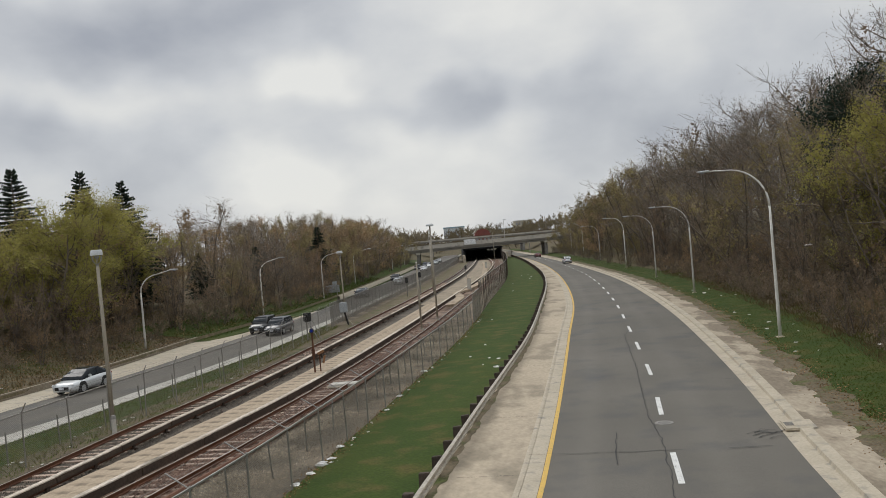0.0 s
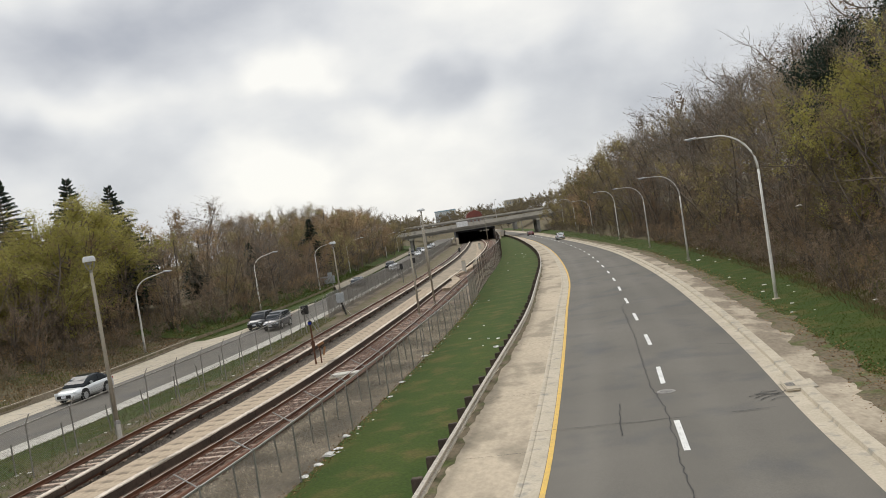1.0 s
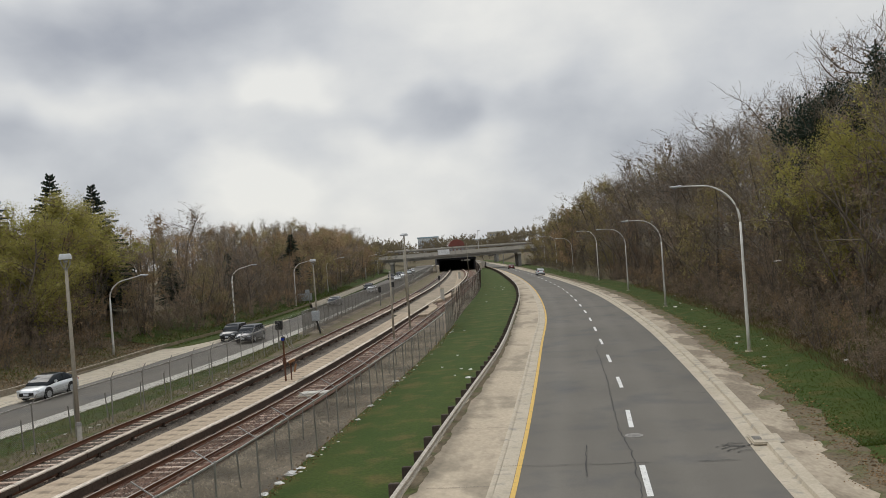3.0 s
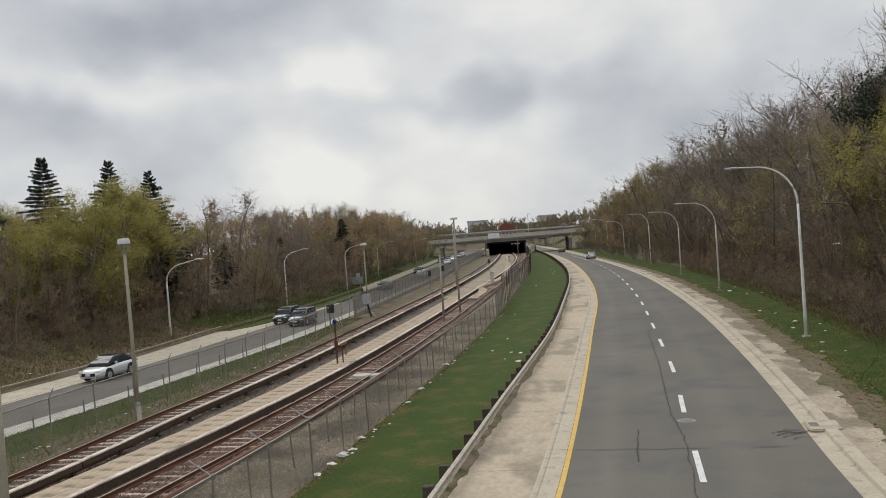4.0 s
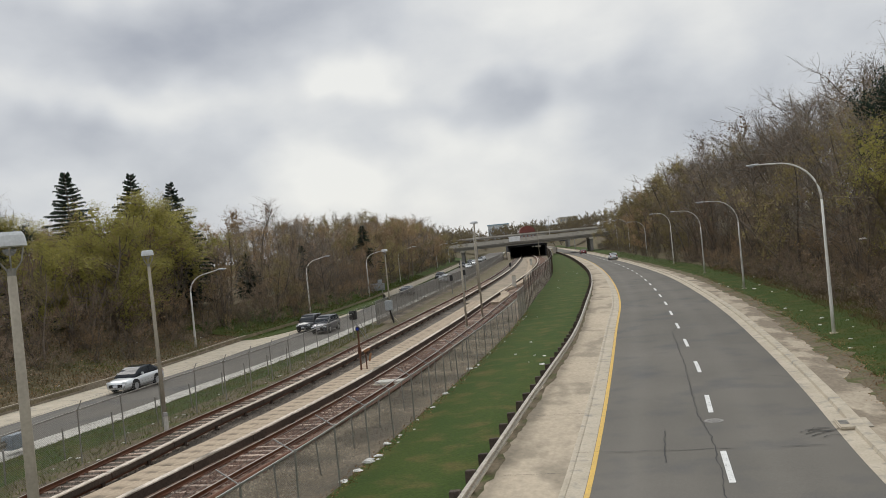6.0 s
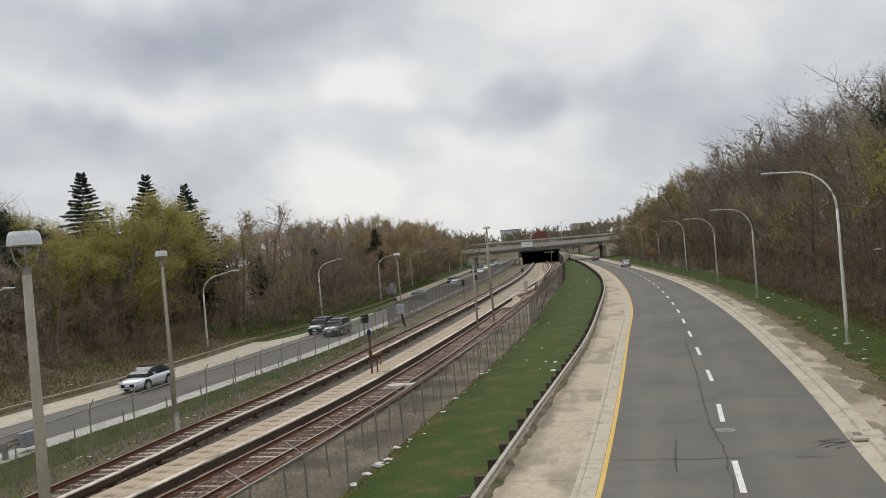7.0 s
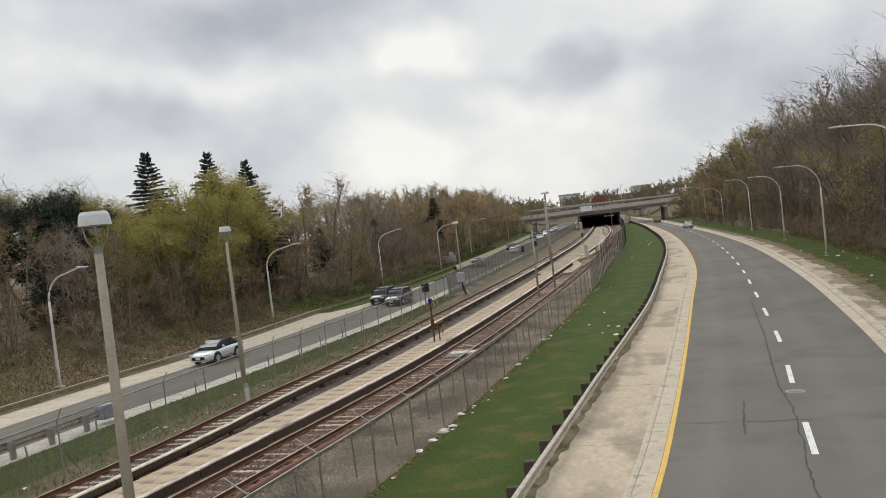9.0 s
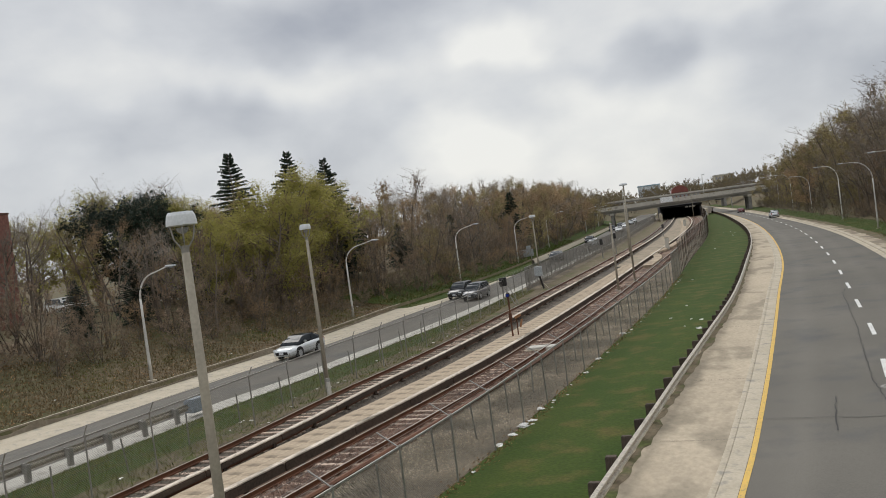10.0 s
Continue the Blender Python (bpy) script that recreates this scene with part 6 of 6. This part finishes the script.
for k, (x, y, z, s) in enumerate(((-4.75, 28.3, 0.03, 0.22), (-4.5, 28.9, 0.05, 0.14), (-4.95, 27.2, 0.03, 0.15), (-5.25, 26.1, 0.02, 0.15), (-1.7, 47.0, 0.04, 0.2), (-2.7, 39.9, 0.04, 0.16), (-4.4, 30.6, 0.04, 0.16), (-3.1, 36.8, 0.04, 0.12),
                                  (2.35, 45.9, 0.13, 0.2), (19.4, 51.3, 0.2, 0.13), (18.5, 45.0, 0.2, 0.12), (17.4, 42.4, 0.15, 0.11), (18.3, 41.8, 0.2, 0.08), (15.9, 38.2, 0.07, 0.12), (24.4, 79.6, 0.25, 0.2), (21.5, 60, 0.15, 0.1), (20.6, 40.2, 0.5, 0.12))):
    crumpled("paper_scrap", x, y, z, s, k, "crumpled white paper scrap lying on the ground")
bag = crumpled('plastic_bag', 26.2, 60.1, 4.75, 0.26, 77, 'torn white plastic bag caught in bare branches')
lit = random.Random(21)
for k in range(34):
    y = lit.uniform(22, 75)
    x = NEARFENCE.at(y) + lit.uniform(0.1, 0.5)
    crumpled("paper_scrap", x, y, 0.03, lit.uniform(0.03, 0.09), 60 + k, "small pale scrap at the fence foot")
for k in range(34):
    y = lit.uniform(24, 110)
    if k % 2:
        x = SHOULDER.at(y) + lit.uniform(0.6, 6)
        z = ground_at(x, y) + 0.05
    else:
        x = BANK_L.at(y) - lit.uniform(1, 9)
        z = ground_at(x, y) + 0.02
    crumpled("paper_scrap", x, y, z, lit.uniform(0.05, 0.15), 120 + k, "pale scrap of rubbish lying in rough grass")
for k in range(26):
    y = lit.uniform(22, 60)
    x = FARFENCE.at(y) + lit.uniform(-1.5, 0.6)
    crumpled("paper_scrap", x, y, 0.04, lit.uniform(0.04, 0.10), 180 + k, "pale scrap of rubbish by the railway fence")
for k in range(12):
    y = lit.uniform(45, 160)
    x = NEARFENCE.at(y) + lit.uniform(1.5, 4.5)
    crumpled("paper_scrap", x, y, 0.13, lit.uniform(0.06, 0.12), 230 + k, "white scrap lying on mown grass")


# ---- grass blades, weeds, stones and fallen leaves ----
def blades(name, count, spot, height, lean, material, label, seed, wide=0.012):
    rng = random.Random(seed)
    verts = np.zeros((count * 3, 3))
    for i in range(count):
        x, y, z = spot(rng)
        a, h = rng.uniform(0, 6.28), height * rng.uniform(0.5, 1.3)
        w = wide * rng.uniform(0.7, 1.4)
        c, s = math.cos(a) * w, math.sin(a) * w
        verts[3 * i] = (x - c, y - s, z)
        verts[3 * i + 1] = (x + c, y + s, z)
        verts[3 * i + 2] = (x + rng.uniform(-lean, lean) * h, y + rng.uniform(-lean, lean) * h, z + h)
    ob = new(name, packed(name, [(verts, np.arange(count * 3).reshape(-1, 3), 0)], [material]))
    return tagged(ob, label, "grass", kind="stuff")


def near_y(rng, a, b):
    return a + (b - a) * rng.random() ** 1.7


def on_verge(rng):
    y = 26 + 220 * rng.random() ** 2.2
    x = SHOULDER.at(y) + 0.5 + rng.random() ** 0.9 * 4.2
    return x, y, ground_at(x, y) + 0.03


def on_far_verge(rng):
    y = near_y(rng, 18, 80)
    t = rng.random()
    return VERGE_L.at(y) + t ** 1.4 * (FARFENCE.at(y) - VERGE_L.at(y) + 0.4), y, 0.02


def on_bank(rng):
    y = near_y(rng, 20, 110)
    x = BANK_L.at(y) - 0.4 - rng.random() * 9
    return x, y, ground_at(x, y) - 0.02


def on_bank_green(rng):
    y = 77 + rng.random() * 110
    x = BANK_L.at(y) + 1.0 - rng.random() * 6
    return x, y, (ground_at(x, y) if x < BANK_L.at(y) else 0.04) + 0.02


def right_edge(rng):
    y = near_y(rng, 28, 120)
    x = SHOULDER.at(y) + 3.6 + rng.random() * 6
    return x, y, ground_at(x, y) - 0.02


BLADE = mat("grass_blades", (0.046, 0.072, 0.008), (0.062, 0.078, 0.012), 0.4, 4, 0.8, 0, island=True, solo=0.16, c3=(0.10, 0.088, 0.026), s3=0.55, t3=(0.54, 0.74))
WEED = mat("weedy_blades", (0.10, 0.13, 0.03), (0.17, 0.15, 0.06), 0.6, 4, 0.8, 0, island=True)
STRAW = mat("dry_grass", (0.17, 0.122, 0.065), (0.11, 0.085, 0.042), 0.3, 4, 0.85, 0, island=True, solo=0.25, c3=(0.12, 0.13, 0.035), s3=0.25, t3=(0.5, 0.65))
for leafy in (BLADE, WEED, STRAW):
    lets_light_through(leafy)
blades("grass_blades", 36000, on_verge, 0.07, 1.4, BLADE, "green grass blades on the verge", 2, 0.02)
blades("weeds", 22000, on_far_verge, 0.13, 0.8, WEED, "weedy green and dry grass along the fence", 3, 0.015)
blades("dry_grass", 45000, on_bank, 0.2, 1.0, STRAW, "dry straw-coloured grass on the bank", 4, 0.022)
blades("bank_grass", 22000, on_bank_green, 0.15, 0.6, BLADE, "green grass on the far verge", 5, 0.035)
blades("dry_grass", 26000, right_edge, 0.34, 0.9, STRAW, "dry straw-coloured grass at the wood's edge", 6, 0.022)


def stones(name, count, spot, size, material, label, seed):
    rng = np.random.default_rng(seed)
    r = random.Random(seed)
    c = np.array([spot(r) for _ in range(count)])
    s = size * rng.uniform(0.5, 1.4, (count, 1, 1))
    shape = np.array([[1, 0, -0.5], [-0.5, 0.85, -0.5], [-0.5, -0.85, -0.5], [0, 0, 0.8]])[None] + rng.normal(size=(count, 4, 3)) * 0.3
    v = (c[:, None] + shape * s).reshape(-1, 3)
    f = (np.arange(count)[:, None, None] * 4 + np.array([[0, 1, 3], [1, 2, 3], [2, 0, 3]])[None]).reshape(-1, 3)
    return tagged(new(name, packed(name, [(v, f, 0)], [material])), label, "stones", kind="stuff")


STONE = mat("ballast_stones", (0.36, 0.31, 0.235), (0.22, 0.185, 0.135), 0.5, 6, 0.9, 0, island=True, c3=(0.15, 0.125, 0.095), s3=0.3, t3=(0.46, 0.6))
STONERUST = mat("rusty_stones", (0.19, 0.12, 0.09), (0.14, 0.095, 0.075), 0.5, 6, 0.9, 0, island=True)
STONEDARK = mat("dark_stones", (0.15, 0.125, 0.10), (0.10, 0.083, 0.066), 0.5, 6, 0.9, 0, island=True)
DEADLEAF = mat("fallen_leaves", (0.30, 0.19, 0.09), (0.20, 0.12, 0.06), 0.5, 6, 0.8, 0, island=True)


def by_near_fence(rng):
    y = near_y(rng, 12, 75)
    a = TRACK_B.off(y, 1.0).x
    return a + rng.random() * (NEARFENCE.at(y) - a), y, -0.03


def in_track_b(rng):
    y = near_y(rng, 12, 75)
    return TRACK_B.off(y, rng.uniform(-0.9, 1.2)).x, y, -0.01


def in_track_a(rng):
    y = near_y(rng, 15, 85)
    return TRACK_A.off(y, rng.uniform(-1.6, 2.2)).x, y, -0.015


stones("ballast_stones", 34000, by_near_fence, 0.04, STONE, "loose grey ballast stones beside the fence", 1)
stones("ballast_stones", 22000, in_track_b, 0.045, STONERUST, "rust-stained ballast stones between the rails", 2)
stones("ballast_stones", 14000, in_track_a, 0.04, STONEDARK, "loose dark ballast stones around the rails", 3)


def at_fence_foot(rng):
    y = near_y(rng, 16, 80)
    return NEARFENCE.at(y) + rng.gauss(0.15, 0.22), y, 0.04


def at_shoulder(rng):
    y = near_y(rng, 22, 110)
    x = SHOULDER.at(y) + rng.gauss(0.35, 0.45)
    return x, y, max(0.075, ground_at(x, y) + 0.06 if x > SHOULDER.at(y) else 0.075)


def on_bank_floor(rng):
    y = near_y(rng, 18, 90)
    x = BANK_L.at(y) - 0.4 - rng.random() * 12
    return x, y, ground_at(x, y) + 0.06


def fallen(name, count, spot, size, label, seed):
    rng = np.random.default_rng(seed)
    r = random.Random(seed)
    v, f = flakes(np.array([spot(r) for _ in range(count)]), size, rng)
    return tagged(new(name, packed(name, [(v, f, 0)], [DEADLEAF])), label, "leaves", kind="stuff")


fallen("fallen_leaves", 2600, at_fence_foot, 0.045, "brown leaves drifted against the fence foot", 1)
fallen("fallen_leaves", 16000, on_bank_floor, 0.06, "brown fallen leaves scattered over the bank", 3)
fallen("fallen_leaves", 5000, at_shoulder, 0.05, "brown leaves and dirt along the shoulder's edge", 2)


# ragged strips of dirt edge the shoulders
def dirt_edge(line, inner, outer, y1, ragged, seed, height, label):
    r = random.Random(seed)
    verts, faces = [], []
    for i, y in enumerate(stations(12, y1, 0.35, 0.012)):
        a = ragged * (noise.noise(Vector((y * 0.5, seed, 0))) + 0.6 * noise.noise(Vector((y * 1.7, 4, seed)))) + r.uniform(-0.07, 0.07)
        b = ragged * (noise.noise(Vector((y * 0.4, 9, seed))) + 0.6 * noise.noise(Vector((y * 1.5, seed, 7)))) + r.uniform(-0.07, 0.07)
        for d in (inner + a, outer + b):
            p = line.off(y, d)
            verts.append((p.x, p.y, height(p, d)))
        if i:
            faces.append((2 * i - 2, 2 * i - 1, 2 * i + 1, 2 * i))
    tagged(mesh_object("dirt_strip", verts, faces, DIRT), label, "dirt", kind="structure")


dirt_edge(SHOULDER, -0.45, 0.6, 200, 0.5, 5, lambda p, d: (ground_at(p.x, p.y) + 0.062) if d > 0 else 0.075, "brown dirt strip between shoulder and grass")
dirt_edge(GUARD, -0.2, 0.13, 150, 0.2, 8, lambda p, d: 0.076, "dark dirt washed along the foot of the guard rail")

# ---- slabs and ties, the repeated pieces ----
slab_mesh = bpy.data.meshes.new("slab")
bm = box(0.865, 0.917, 0.16, (0, 0, -0.02), 0.006)
bm.to_mesh(slab_mesh)
bm.free()
slab_mesh.materials.append(SLAB)
walkway = thing("walkway", 0, 0, 0, "sandy concrete slab walkway between the two tracks", "walkway")
walkway["kind"] = "structure"
piece = random.Random(11)
for y in steps(TRACK_B, 8, 98, 0.92):
    for d in (-2.95, -2.08):
        ob = new("slab", slab_mesh)
        ob.parent = walkway
        ob.matrix_basis = pose(*TRACK_B.off(y, d + piece.uniform(-0.015, 0.015), piece.uniform(-0.005, 0.005)), piece.uniform(-0.35, 0.35), piece.uniform(-0.35, 0.35), TRACK_B.turn(y) + piece.uniform(-0.3, 0.3))
tie_mesh = bpy.data.meshes.new("tie")
bm = box(2.5, 0.23, 0.18, (0, 0, -0.16), 0.012)
bm.to_mesh(tie_mesh)
bm.free()
tie_mesh.materials.append(TIE)
for line, track in ((TRACK_A, track_a), (TRACK_B, track_b)):
    for y in steps(line, 9, 150, 0.62):
        ob = new("tie", tie_mesh)
        ob.parent = track
        ob.matrix_basis = pose(*line.off(y, piece.uniform(-0.04, 0.04), piece.uniform(-0.055, -0.005)), 0, 0, line.turn(y) + piece.uniform(-1, 1))
